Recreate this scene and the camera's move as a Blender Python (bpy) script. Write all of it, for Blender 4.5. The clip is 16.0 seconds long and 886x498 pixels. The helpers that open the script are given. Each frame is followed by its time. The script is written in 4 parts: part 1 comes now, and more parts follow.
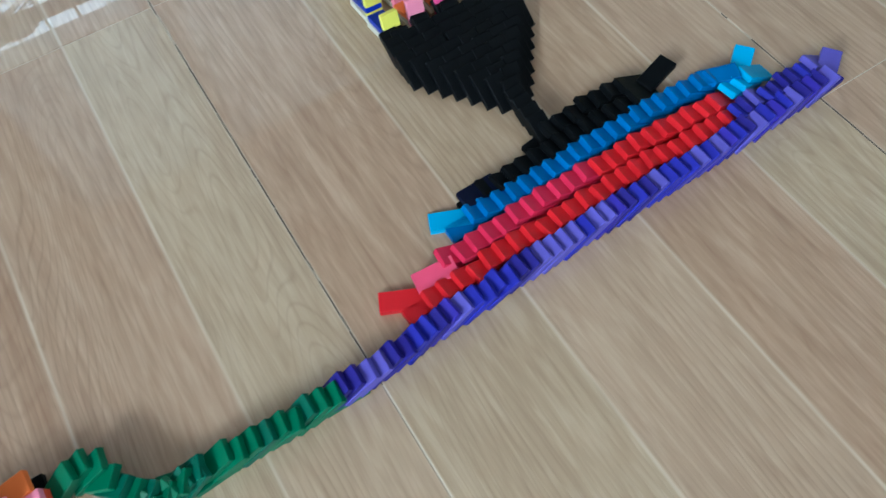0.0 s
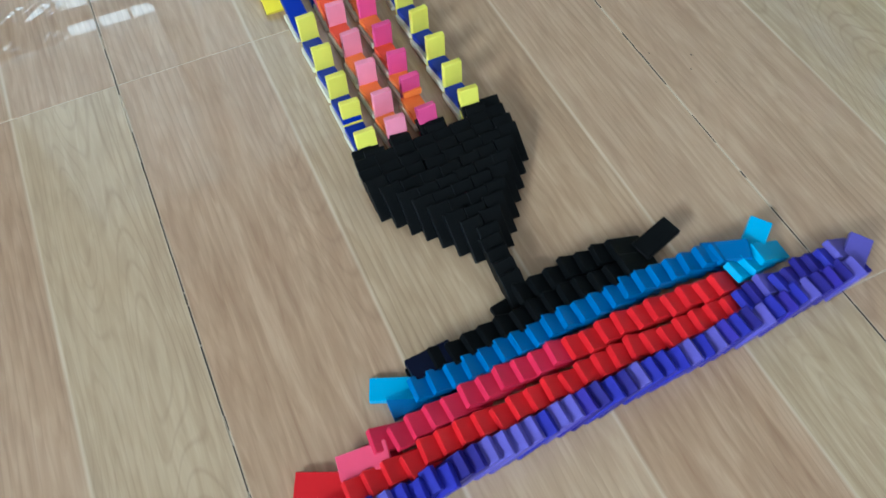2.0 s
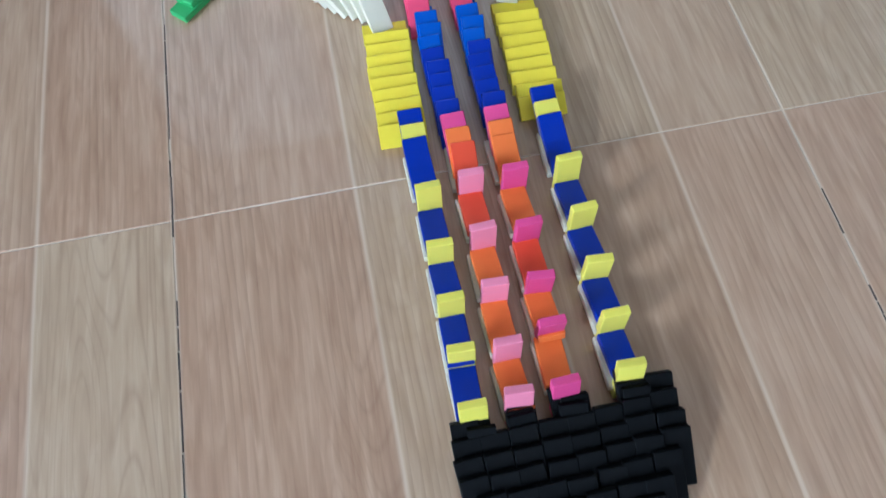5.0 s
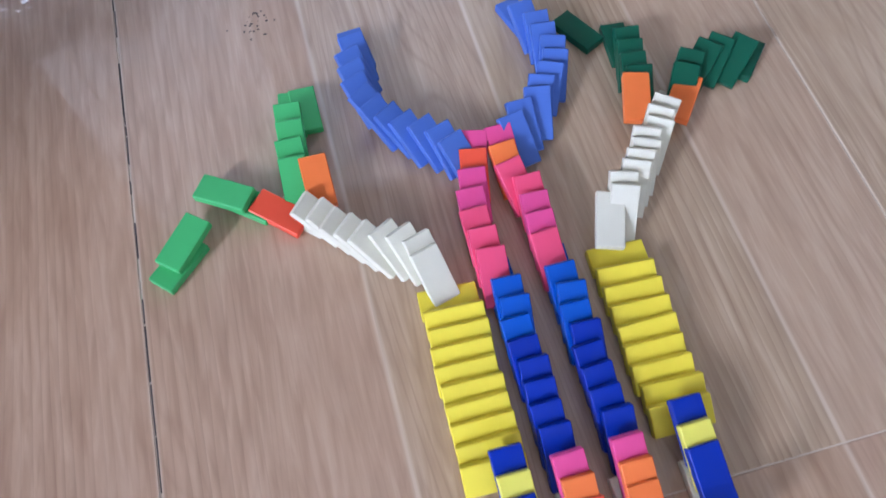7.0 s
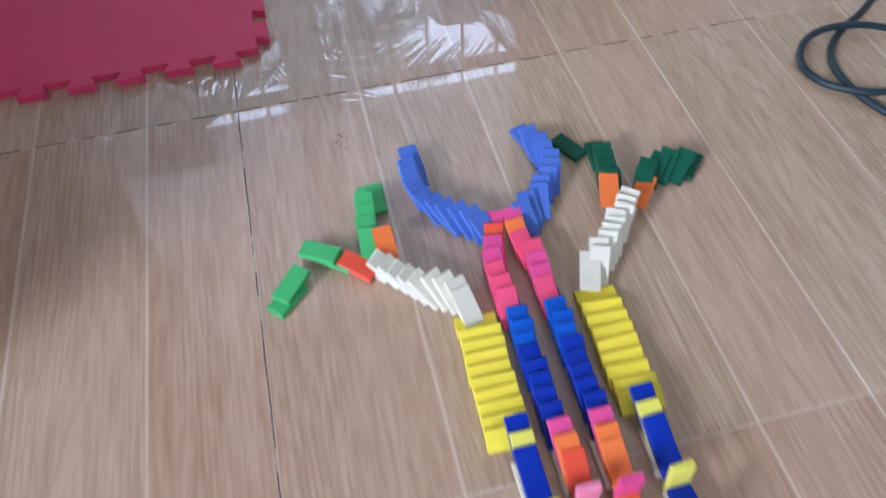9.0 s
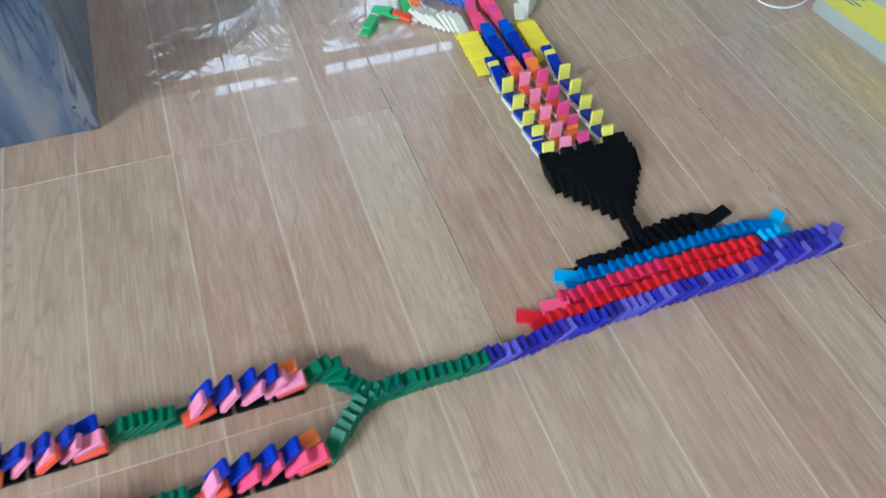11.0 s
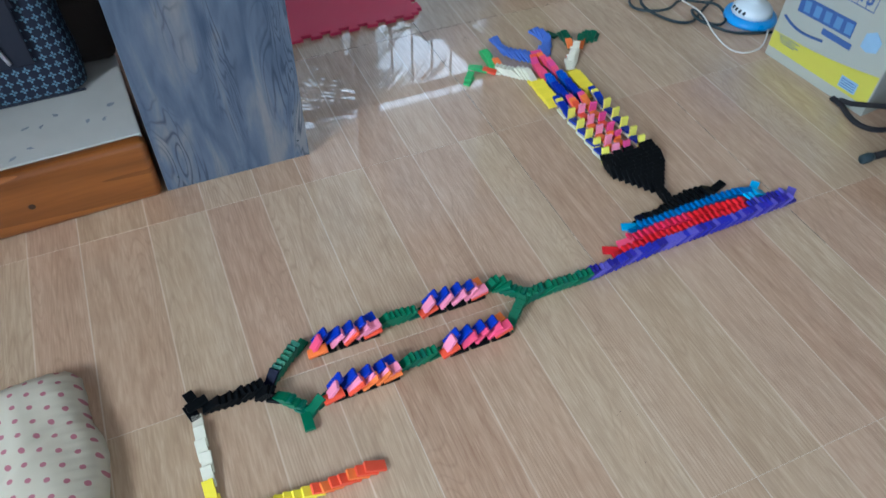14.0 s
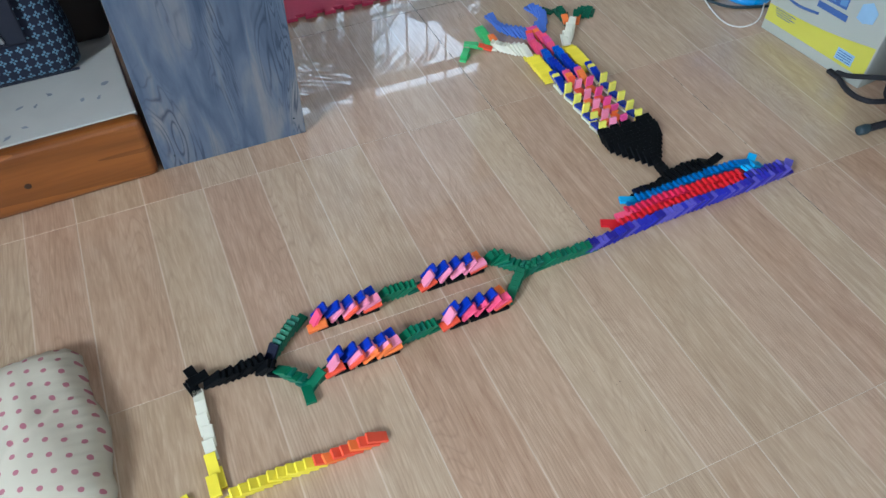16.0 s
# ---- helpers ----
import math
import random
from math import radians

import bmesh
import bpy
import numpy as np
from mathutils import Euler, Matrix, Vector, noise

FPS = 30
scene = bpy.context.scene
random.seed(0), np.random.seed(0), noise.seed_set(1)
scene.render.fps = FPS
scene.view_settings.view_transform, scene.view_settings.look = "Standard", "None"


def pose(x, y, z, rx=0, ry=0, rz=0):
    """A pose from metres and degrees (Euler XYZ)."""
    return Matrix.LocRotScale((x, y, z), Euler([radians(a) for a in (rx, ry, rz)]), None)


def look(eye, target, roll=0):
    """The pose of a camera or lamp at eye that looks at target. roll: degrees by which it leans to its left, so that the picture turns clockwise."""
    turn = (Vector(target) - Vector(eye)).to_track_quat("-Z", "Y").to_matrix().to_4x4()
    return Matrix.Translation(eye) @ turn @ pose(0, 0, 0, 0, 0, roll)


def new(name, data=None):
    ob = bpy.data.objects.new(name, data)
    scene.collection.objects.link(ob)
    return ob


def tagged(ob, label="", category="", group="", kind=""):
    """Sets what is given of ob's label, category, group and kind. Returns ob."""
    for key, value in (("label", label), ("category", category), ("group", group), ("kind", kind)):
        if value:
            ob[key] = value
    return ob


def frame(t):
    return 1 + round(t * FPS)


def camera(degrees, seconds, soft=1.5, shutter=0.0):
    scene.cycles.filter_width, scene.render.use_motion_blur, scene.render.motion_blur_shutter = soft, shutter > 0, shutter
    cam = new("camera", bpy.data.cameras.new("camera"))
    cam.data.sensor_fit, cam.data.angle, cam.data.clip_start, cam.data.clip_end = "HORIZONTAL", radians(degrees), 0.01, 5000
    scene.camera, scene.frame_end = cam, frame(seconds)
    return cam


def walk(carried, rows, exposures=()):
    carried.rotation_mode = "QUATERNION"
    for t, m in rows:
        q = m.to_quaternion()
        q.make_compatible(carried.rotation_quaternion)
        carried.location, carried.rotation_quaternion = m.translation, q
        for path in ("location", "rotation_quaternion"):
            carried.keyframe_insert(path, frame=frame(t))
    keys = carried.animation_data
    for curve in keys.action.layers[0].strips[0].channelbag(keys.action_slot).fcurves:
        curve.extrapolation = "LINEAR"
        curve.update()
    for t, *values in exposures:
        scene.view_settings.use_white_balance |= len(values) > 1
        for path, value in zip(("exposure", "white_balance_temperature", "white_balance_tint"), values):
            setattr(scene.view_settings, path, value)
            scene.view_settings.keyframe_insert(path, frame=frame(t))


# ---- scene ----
cam = camera(62.6, 16.0, soft=1.5, shutter=0.35)
PATH = [
    (0, (0.558, -0.857, 0.678), (0.998, -0.001, -1.075), -5.6),
    (0.5, (0.604, -0.853, 0.681), (1.058, 0.013, -1.063), -6.2),
    (1, (0.648, -0.849, 0.679), (1.103, 0.063, -1.042), -6.4),
    (1.5, (0.682, -0.816, 0.662), (1.139, 0.125, -1.042), -3.7),
    (2, (0.699, -0.739, 0.654), (1.119, 0.198, -1.062), -1.3),
    (2.5, (0.705, -0.691, 0.64), (1.101, 0.275, -1.066), -0.3),
    (3, (0.717, -0.629, 0.635), (1.066, 0.295, -1.104), 0.4),
    (3.2, (0.722, -0.6, 0.632), (1.084, 0.316, -1.108), 1.5),
    (5.3, (0.811, -0.329, 0.594), (0.932, 0.521, -1.212), -3.1),
    (5.5, (0.817, -0.307, 0.593), (0.942, 0.558, -1.206), -3.1),
    (6, (0.812, -0.239, 0.59), (0.945, 0.657, -1.193), -3.7),
    (6.5, (0.799, -0.116, 0.55), (0.934, 0.805, -1.22), -5.7),
    (7, (0.772, -0.026, 0.529), (0.999, 0.824, -1.268), -0.3),
    (7.5, (0.76, 0.027, 0.537), (1.028, 0.902, -1.24), 1.7),
    (8, (0.754, 0.064, 0.54), (1.03, 0.947, -1.233), 2.9),
    (8.5, (0.736, 0.011, 0.607), (1.047, 1.009, -1.098), 2.8),
    (9, (0.714, -0.218, 0.696), (0.96, 0.954, -0.906), -2.4),
    (9.5, (0.661, -0.458, 0.739), (0.96, 0.694, -0.869), -2.9),
    (10, (0.555, -0.721, 0.8), (0.874, 0.43, -0.804), -3.9),
    (10.2, (0.506, -0.809, 0.829), (0.858, 0.378, -0.741), -2.6),
    (12.3, (-0.145, -1.383, 1.172), (0.379, -0.27, -0.405), 2.8),
    (12.5, (-0.214, -1.404, 1.191), (0.3, -0.307, -0.401), 1.1),
    (13, (-0.28, -1.468, 1.28), (0.197, -0.355, -0.312), -0.3),
    (13.5, (-0.255, -1.506, 1.352), (0.268, -0.418, -0.243), 0.7),
    (14, (-0.261, -1.535, 1.402), (0.291, -0.312, -0.081), 1.1),
    (14.5, (-0.273, -1.559, 1.39), (0.266, -0.294, -0.062), 0.7),
    (15, (-0.267, -1.559, 1.379), (0.3, -0.334, -0.096), 0.9),
    (15.5, (-0.276, -1.563, 1.379), (0.28, -0.342, -0.104), 0.7),
    (16, (-0.275, -1.557, 1.378), (0.276, -0.359, -0.126), 0.7),
]

walk(cam, [(t, look(eye, target, roll)) for t, eye, target, roll in PATH], [(0.0, 0.11, 5650, 2), (3.0, 0.27, 5900, 0), (5.5, 0.24, 5440, 17), (7.0, 0.28, 5600, 26), (8.5, 0.35, 5710, 27), (10.0, 0.25, 5480, 9), (12.5, 0.04, 5630, 10), (14.5, -0.05, 5630, 10), (16.0, 0.04, 5780, 11)])

# ---- world and light ----
world = bpy.data.worlds.new("sky")
scene.world = world
world.use_nodes = True
wn = world.node_tree
sky = wn.nodes.new("ShaderNodeTexSky")
sky.sky_type = "NISHITA"
sky.sun_disc = False
sky.sun_elevation, sky.sun_rotation = radians(48), radians(-30)
wn.links.new(sky.outputs[0], wn.nodes["Background"].inputs[0])
wn.nodes["Background"].inputs[1].default_value = 0.12


def area(name, m, sx, sy, watts, colour):
    data = bpy.data.lights.new(name, "AREA")
    data.shape, data.size, data.size_y, data.energy, data.color = "RECTANGLE", sx, sy, watts, colour
    ob = new(name, data)
    ob.matrix_world = m
    return ob


# added lamps: west key standing in for daylight, weak south fill; neither source is seen
area("west_key_lamp", look((-5.9, -3.15, 3.75), (0.4, -0.5, 0.0)), 2.8, 1.5, 820, (0.86, 0.94, 1.0))
area("south_fill_lamp", look((0.75, -3.12, 1.7), (0.8, -0.4, 0.0)), 1.6, 1.7, 20, (0.84, 0.93, 1.0))

# ---- materials ----
def nodes_of(name, rough=0.5, metal=0.0):
    m = bpy.data.materials.new(name)
    m.use_nodes = True
    nt = m.node_tree
    b = nt.nodes["Principled BSDF"]
    b.inputs["Roughness"].default_value, b.inputs["Metallic"].default_value = rough, metal
    return m, nt, b


def node(nt, kind, **vals):
    n = nt.nodes.new(kind)
    for k, v in vals.items():
        n.inputs[k.replace("_", " ")].default_value = v
    return n


def math_node(nt, op, a, b=None, c=None):
    n = nt.nodes.new("ShaderNodeMath")
    n.operation = op
    for i, v in enumerate((a, b, c)):
        if v is None:
            continue
        if isinstance(v, (int, float)):
            n.inputs[i].default_value = v
        else:
            nt.links.new(v, n.inputs[i])
    return n.outputs[0]


def mix(nt, fac, a, b, blend="MIX"):
    n = nt.nodes.new("ShaderNodeMix")
    n.data_type, n.blend_type = "RGBA", blend
    for sock, v in ((n.inputs[0], fac), (n.inputs[6], a), (n.inputs[7], b)):
        if isinstance(v, (int, float)):
            sock.default_value = v
        elif isinstance(v, tuple):
            sock.default_value = (*v, 1)
        else:
            nt.links.new(v, sock)
    return n.outputs[2]


def ramp(nt, fac, stops):
    n = nt.nodes.new("ShaderNodeValToRGB")
    while len(n.color_ramp.elements) < len(stops):
        n.color_ramp.elements.new(0.5)
    for e, (p, c) in zip(n.color_ramp.elements, stops):
        e.position, e.color = p, (*c, 1) if isinstance(c, tuple) else (c, c, c, 1)
    nt.links.new(fac, n.inputs[0])
    return n.outputs[0]


def bump(nt, b, height, strength=0.2, distance=0.001):
    n = node(nt, "ShaderNodeBump", Strength=strength, Distance=distance)
    nt.links.new(height, n.inputs["Height"])
    nt.links.new(n.outputs[0], b.inputs["Normal"])


def plain(name, colour, rough=0.5, metal=0.0, vary=0.12, scale=30.0, grain=0.15, spec=0.5):
    """A painted, moulded or woven surface with slight stains, grain and relief."""
    m, nt, b = nodes_of(name, rough, metal)
    tc = nt.nodes.new("ShaderNodeTexCoord")
    n1 = node(nt, "ShaderNodeTexNoise", Scale=scale, Detail=4.0)
    n2 = node(nt, "ShaderNodeTexNoise", Scale=scale * 14, Detail=2.0)
    nt.links.new(tc.outputs["Object"], n1.inputs["Vector"])
    nt.links.new(tc.outputs["Object"], n2.inputs["Vector"])
    info = nt.nodes.new("ShaderNodeObjectInfo")
    f = math_node(nt, "ADD", math_node(nt, "MULTIPLY", n1.outputs[0], 0.6), math_node(nt, "MULTIPLY", info.outputs["Random"], 0.4))
    lo = tuple(c * (1 - vary) for c in colour)
    hi = tuple(min(1.0, c * (1 + vary)) for c in colour)
    nt.links.new(mix(nt, f, lo, hi), b.inputs["Base Color"])
    nt.links.new(math_node(nt, "MULTIPLY_ADD", n1.outputs[0], 0.2, rough - 0.1), b.inputs["Roughness"])
    b.inputs["Specular IOR Level"].default_value = spec
    if grain:
        bump(nt, b, n2.outputs[0], grain, 0.0006)
    return m


def wood(name, dark, light, rough=0.4, scale=1.0, axis="Y", spec=0.5, knots=0.0):
    """Long grain along one axis of the object, with rings and pores."""
    m, nt, b = nodes_of(name, rough)
    tc = nt.nodes.new("ShaderNodeTexCoord")
    mp = nt.nodes.new("ShaderNodeMapping")
    k = {"X": (0.06, 1, 1), "Y": (1, 0.06, 1), "Z": (1, 1, 0.06)}[axis]
    mp.inputs["Scale"].default_value = tuple(v * scale for v in k)
    nt.links.new(tc.outputs["Object"], mp.inputs["Vector"])
    n1 = node(nt, "ShaderNodeTexNoise", Scale=14.0, Detail=5.0, Distortion=1.2)
    n2 = node(nt, "ShaderNodeTexNoise", Scale=110.0, Detail=3.0, Distortion=0.4)
    w = node(nt, "ShaderNodeTexNoise", Scale=3.0 if knots else 4.0, Detail=3.0 if knots else 2.0, Distortion=3.5 if knots else 2.0)
    patch = node(nt, "ShaderNodeTexNoise", Scale=9.0, Detail=3.0)
    nt.links.new(tc.outputs["Object"], patch.inputs["Vector"])
    for n in (n1, n2, w):
        nt.links.new(mp.outputs[0], n.inputs["Vector"])
    rings = math_node(nt, "FRACT", math_node(nt, "MULTIPLY", w.outputs[0], 14.0 if knots else 7.0))
    f = math_node(nt, "ADD", math_node(nt, "MULTIPLY", n1.outputs[0], 0.55), math_node(nt, "ADD", math_node(nt, "MULTIPLY", n2.outputs[0], 0.3), math_node(nt, "MULTIPLY", rings, 0.12 if knots else 0.25)))
    if knots:
        f = math_node(nt, "ADD", math_node(nt, "MULTIPLY", f, 0.8), math_node(nt, "MULTIPLY", patch.outputs[0], 0.28))
    nt.links.new(ramp(nt, f, [(0.35, dark), (0.75, light)]), b.inputs["Base Color"])
    b.inputs["Specular IOR Level"].default_value = spec
    bump(nt, b, f, 0.15, 0.001)
    return m


def tile_material():
    """Glazed floor tile printed with four wood planks of uneven width, pale seams between them."""
    m, nt, b = nodes_of("wood_print_tile", 0.16)
    tc = nt.nodes.new("ShaderNodeTexCoord")
    info = nt.nodes.new("ShaderNodeObjectInfo")
    sep = nt.nodes.new("ShaderNodeSeparateXYZ")
    nt.links.new(tc.outputs["Object"], sep.inputs[0])
    x = math_node(nt, "ADD", sep.outputs[0], 0.3)
    # plank number 0..3 and distance to the nearest seam
    steps = [math_node(nt, "GREATER_THAN", x, e) for e in (0.172, 0.325, 0.475)]
    plank = math_node(nt, "ADD", steps[0], math_node(nt, "ADD", steps[1], steps[2]))
    seam = None
    for e in (0.0, 0.172, 0.325, 0.475, 0.6):
        d = math_node(nt, "ABSOLUTE", math_node(nt, "SUBTRACT", x, e))
        seam = d if seam is None else math_node(nt, "MINIMUM", seam, d)
    seed = math_node(nt, "ADD", math_node(nt, "MULTIPLY", info.outputs["Random"], 37.0), math_node(nt, "MULTIPLY", plank, 5.3))
    comb = nt.nodes.new("ShaderNodeCombineXYZ")
    nt.links.new(sep.outputs[0], comb.inputs[0])
    nt.links.new(math_node(nt, "MULTIPLY", sep.outputs[1], 0.10), comb.inputs[1])
    nt.links.new(seed, comb.inputs[2])
    fine = node(nt, "ShaderNodeTexNoise", Scale=150.0, Detail=4.0, Distortion=0.6)
    mid = node(nt, "ShaderNodeTexNoise", Scale=26.0, Detail=4.0, Distortion=1.0)
    big = node(nt, "ShaderNodeTexNoise", Scale=10.0, Detail=1.2, Distortion=0.5)
    loops = node(nt, "ShaderNodeTexNoise", Scale=5.0, Detail=1.0)
    for n in (fine, mid, big, loops):
        nt.links.new(comb.outputs[0], n.inputs["Vector"])
    rings = math_node(nt, "PINGPONG", math_node(nt, "MULTIPLY", big.outputs[0], 36.0), 0.5)
    line = node(nt, "ShaderNodeMapRange", From_Min=0.0, From_Max=0.17, To_Min=1.0, To_Max=0.0)
    nt.links.new(rings, line.inputs[0])
    some = node(nt, "ShaderNodeMapRange", From_Min=0.42, From_Max=0.62, To_Min=0.06, To_Max=0.27)
    nt.links.new(loops.outputs[0], some.inputs[0])
    white = node(nt, "ShaderNodeTexWhiteNoise")
    white.noise_dimensions = "1D"
    nt.links.new(seed, white.inputs["W"])
    wave = node(nt, "ShaderNodeTexWave", Scale=44.0, Distortion=14.0, Detail=3.0)
    wave.inputs["Detail Scale"].default_value = 0.35
    wave.wave_profile = "SAW"
    nt.links.new(comb.outputs[0], wave.inputs["Vector"])
    thin = math_node(nt, "POWER", wave.outputs[1], 3.0)
    hazy = node(nt, "ShaderNodeTexNoise", Scale=11.0, Detail=2.0)
    nt.links.new(comb.outputs[0], hazy.inputs["Vector"])
    where = node(nt, "ShaderNodeMapRange", From_Min=0.42, From_Max=0.66, To_Min=0.02, To_Max=0.42)
    nt.links.new(hazy.outputs[0], where.inputs[0])
    f = math_node(nt, "ADD", math_node(nt, "MULTIPLY", mid.outputs[0], 0.38), math_node(nt, "MULTIPLY", fine.outputs[0], 0.62))
    rosy = ramp(nt, f, [(0.32, FLOOR_DARK), (0.5, FLOOR_MID), (0.66, FLOOR_LIGHT)])
    pale = ramp(nt, f, [(0.32, PALE_DARK), (0.5, PALE_MID), (0.66, PALE_LIGHT)])
    blend = node(nt, "ShaderNodeMapRange", From_Min=0.2, From_Max=0.9, To_Min=0.0, To_Max=1.0)
    nt.links.new(white.outputs[0], blend.inputs[0])
    col = mix(nt, blend.outputs[0], rosy, pale)
    tone = node(nt, "ShaderNodeTexWhiteNoise")
    tone.noise_dimensions = "1D"
    nt.links.new(math_node(nt, "ADD", seed, 3.7), tone.inputs["W"])
    col = mix(nt, math_node(nt, "MULTIPLY", tone.outputs[0], 0.22), col, FLOOR_WASH)
    col = mix(nt, math_node(nt, "MULTIPLY", thin, where.outputs[0]), col, FLOOR_LINE)
    col = mix(nt, math_node(nt, "MULTIPLY", line.outputs[0], some.outputs[0]), col, FLOOR_LINE)
    smooth = node(nt, "ShaderNodeMapRange", From_Min=0.0006, From_Max=0.0030, To_Min=0.70, To_Max=0.0)
    nt.links.new(seam, smooth.inputs[0])
    broken = node(nt, "ShaderNodeTexNoise", Scale=9.0, Detail=2.0)
    nt.links.new(tc.outputs["Object"], broken.inputs["Vector"])
    lines = math_node(nt, "MULTIPLY", smooth.outputs[0], math_node(nt, "MULTIPLY", broken.outputs[0], 1.3))
    col = mix(nt, lines, col, FLOOR_SEAM)
    nt.links.new(col, b.inputs["Base Color"])
    b.inputs["Specular IOR Level"].default_value = 1.0
    b.inputs["Coat Weight"].default_value, b.inputs["Coat Roughness"].default_value, b.inputs["Coat IOR"].default_value = 1.0, 0.012, 1.56
    smear = node(nt, "ShaderNodeTexNoise", Scale=5.0, Detail=4.0)
    nt.links.new(tc.outputs["Object"], smear.inputs["Vector"])
    nt.links.new(math_node(nt, "MULTIPLY_ADD", smear.outputs[0], 0.10, FLOOR_ROUGH), b.inputs["Roughness"])
    wavy = node(nt, "ShaderNodeTexNoise", Scale=16.0, Detail=3.0)
    nt.links.new(tc.outputs["Object"], wavy.inputs["Vector"])
    bump(nt, b, math_node(nt, "ADD", wavy.outputs[0], math_node(nt, "MULTIPLY", fine.outputs[0], 0.08)), 0.10, 0.002)
    return m


FLOOR_DARK, FLOOR_MID, FLOOR_LIGHT = (0.32, 0.172, 0.092), (0.425, 0.262, 0.156), (0.52, 0.345, 0.222)
PALE_DARK, PALE_MID, PALE_LIGHT = (0.36, 0.240, 0.138), (0.45, 0.320, 0.192), (0.54, 0.408, 0.265)
FLOOR_WASH = (0.66, 0.50, 0.36)
FLOOR_LINE, FLOOR_SEAM, FLOOR_ROUGH = (0.19, 0.085, 0.038), (0.74, 0.63, 0.49), 0.40
TILE = tile_material()


def dotted(name, ground, dot, pitch, radius):
    """Cotton cloth printed with staggered round dots."""
    m, nt, b = nodes_of(name, 0.85)
    tc = nt.nodes.new("ShaderNodeTexCoord")
    mp = nt.nodes.new("ShaderNodeMapping")
    mp.inputs["Rotation"].default_value = (0, 0, radians(24))
    nt.links.new(tc.outputs["Object"], mp.inputs["Vector"])
    sep = nt.nodes.new("ShaderNodeSeparateXYZ")
    nt.links.new(mp.outputs[0], sep.inputs[0])
    v = math_node(nt, "DIVIDE", sep.outputs[1], pitch)
    row = math_node(nt, "FLOOR", v)
    u = math_node(nt, "ADD", math_node(nt, "DIVIDE", sep.outputs[0], pitch), math_node(nt, "MULTIPLY", row, 0.5))
    du = math_node(nt, "SUBTRACT", math_node(nt, "FRACT", u), 0.5)
    dv = math_node(nt, "SUBTRACT", math_node(nt, "FRACT", v), 0.5)
    d = math_node(nt, "SQRT", math_node(nt, "ADD", math_node(nt, "MULTIPLY", du, du), math_node(nt, "MULTIPLY", dv, dv)))
    inside = math_node(nt, "LESS_THAN", d, radius / pitch)
    weave = node(nt, "ShaderNodeTexNoise", Scale=600.0, Detail=2.0)
    soil = node(nt, "ShaderNodeTexNoise", Scale=7.0, Detail=4.0)
    for n in (weave, soil):
        nt.links.new(tc.outputs["Object"], n.inputs["Vector"])
    base = mix(nt, soil.outputs[0], tuple(c * 0.92 for c in ground), ground)
    tone = mix(nt, soil.outputs[0], tuple(c * 0.8 for c in dot), dot)
    nt.links.new(mix(nt, inside, base, tone), b.inputs["Base Color"])
    bump(nt, b, weave.outputs[0], 0.2, 0.0006)
    return m


def laminate():
    """Printed blue-grey board: soft pale streaks, dark cathedral veins in some places."""
    m, nt, b = nodes_of("grey_blue_wood_laminate", 0.42)
    tc = nt.nodes.new("ShaderNodeTexCoord")
    mp = nt.nodes.new("ShaderNodeMapping")
    mp.inputs["Scale"].default_value = (1.0, 1.0, 0.20)
    nt.links.new(tc.outputs["Object"], mp.inputs["Vector"])
    streak = node(nt, "ShaderNodeTexNoise", Scale=16.0, Detail=3.0, Distortion=0.8)
    veins = node(nt, "ShaderNodeTexNoise", Scale=9.0, Detail=2.5, Distortion=1.6)
    pores = node(nt, "ShaderNodeTexNoise", Scale=140.0, Detail=3.0)
    place = node(nt, "ShaderNodeTexNoise", Scale=7.0, Detail=1.0, Distortion=0.4)
    for n in (streak, veins, pores, place):
        nt.links.new(mp.outputs[0], n.inputs["Vector"])
    col = ramp(nt, streak.outputs[0], [(0.30, (0.045, 0.070, 0.110)), (0.50, (0.105, 0.135, 0.178)), (0.68, (0.215, 0.21, 0.205))])
    rings = math_node(nt, "PINGPONG", math_node(nt, "MULTIPLY", veins.outputs[0], 17.0), 0.5)
    line = node(nt, "ShaderNodeMapRange", From_Min=0.0, From_Max=0.24, To_Min=0.85, To_Max=0.0)
    nt.links.new(rings, line.inputs[0])
    mask = node(nt, "ShaderNodeMapRange", From_Min=0.44, From_Max=0.56, To_Min=0.08, To_Max=1.0)
    nt.links.new(place.outputs[0], mask.inputs[0])
    col = mix(nt, math_node(nt, "MULTIPLY", line.outputs[0], mask.outputs[0]), col, (0.013, 0.026, 0.048))
    col = mix(nt, math_node(nt, "MULTIPLY", pores.outputs[0], 0.35), col, (0.03, 0.045, 0.07))
    nt.links.new(col, b.inputs["Base Color"])
    b.inputs["Specular IOR Level"].default_value = 0.4
    bump(nt, b, pores.outputs[0], 0.12, 0.0008)
    return m


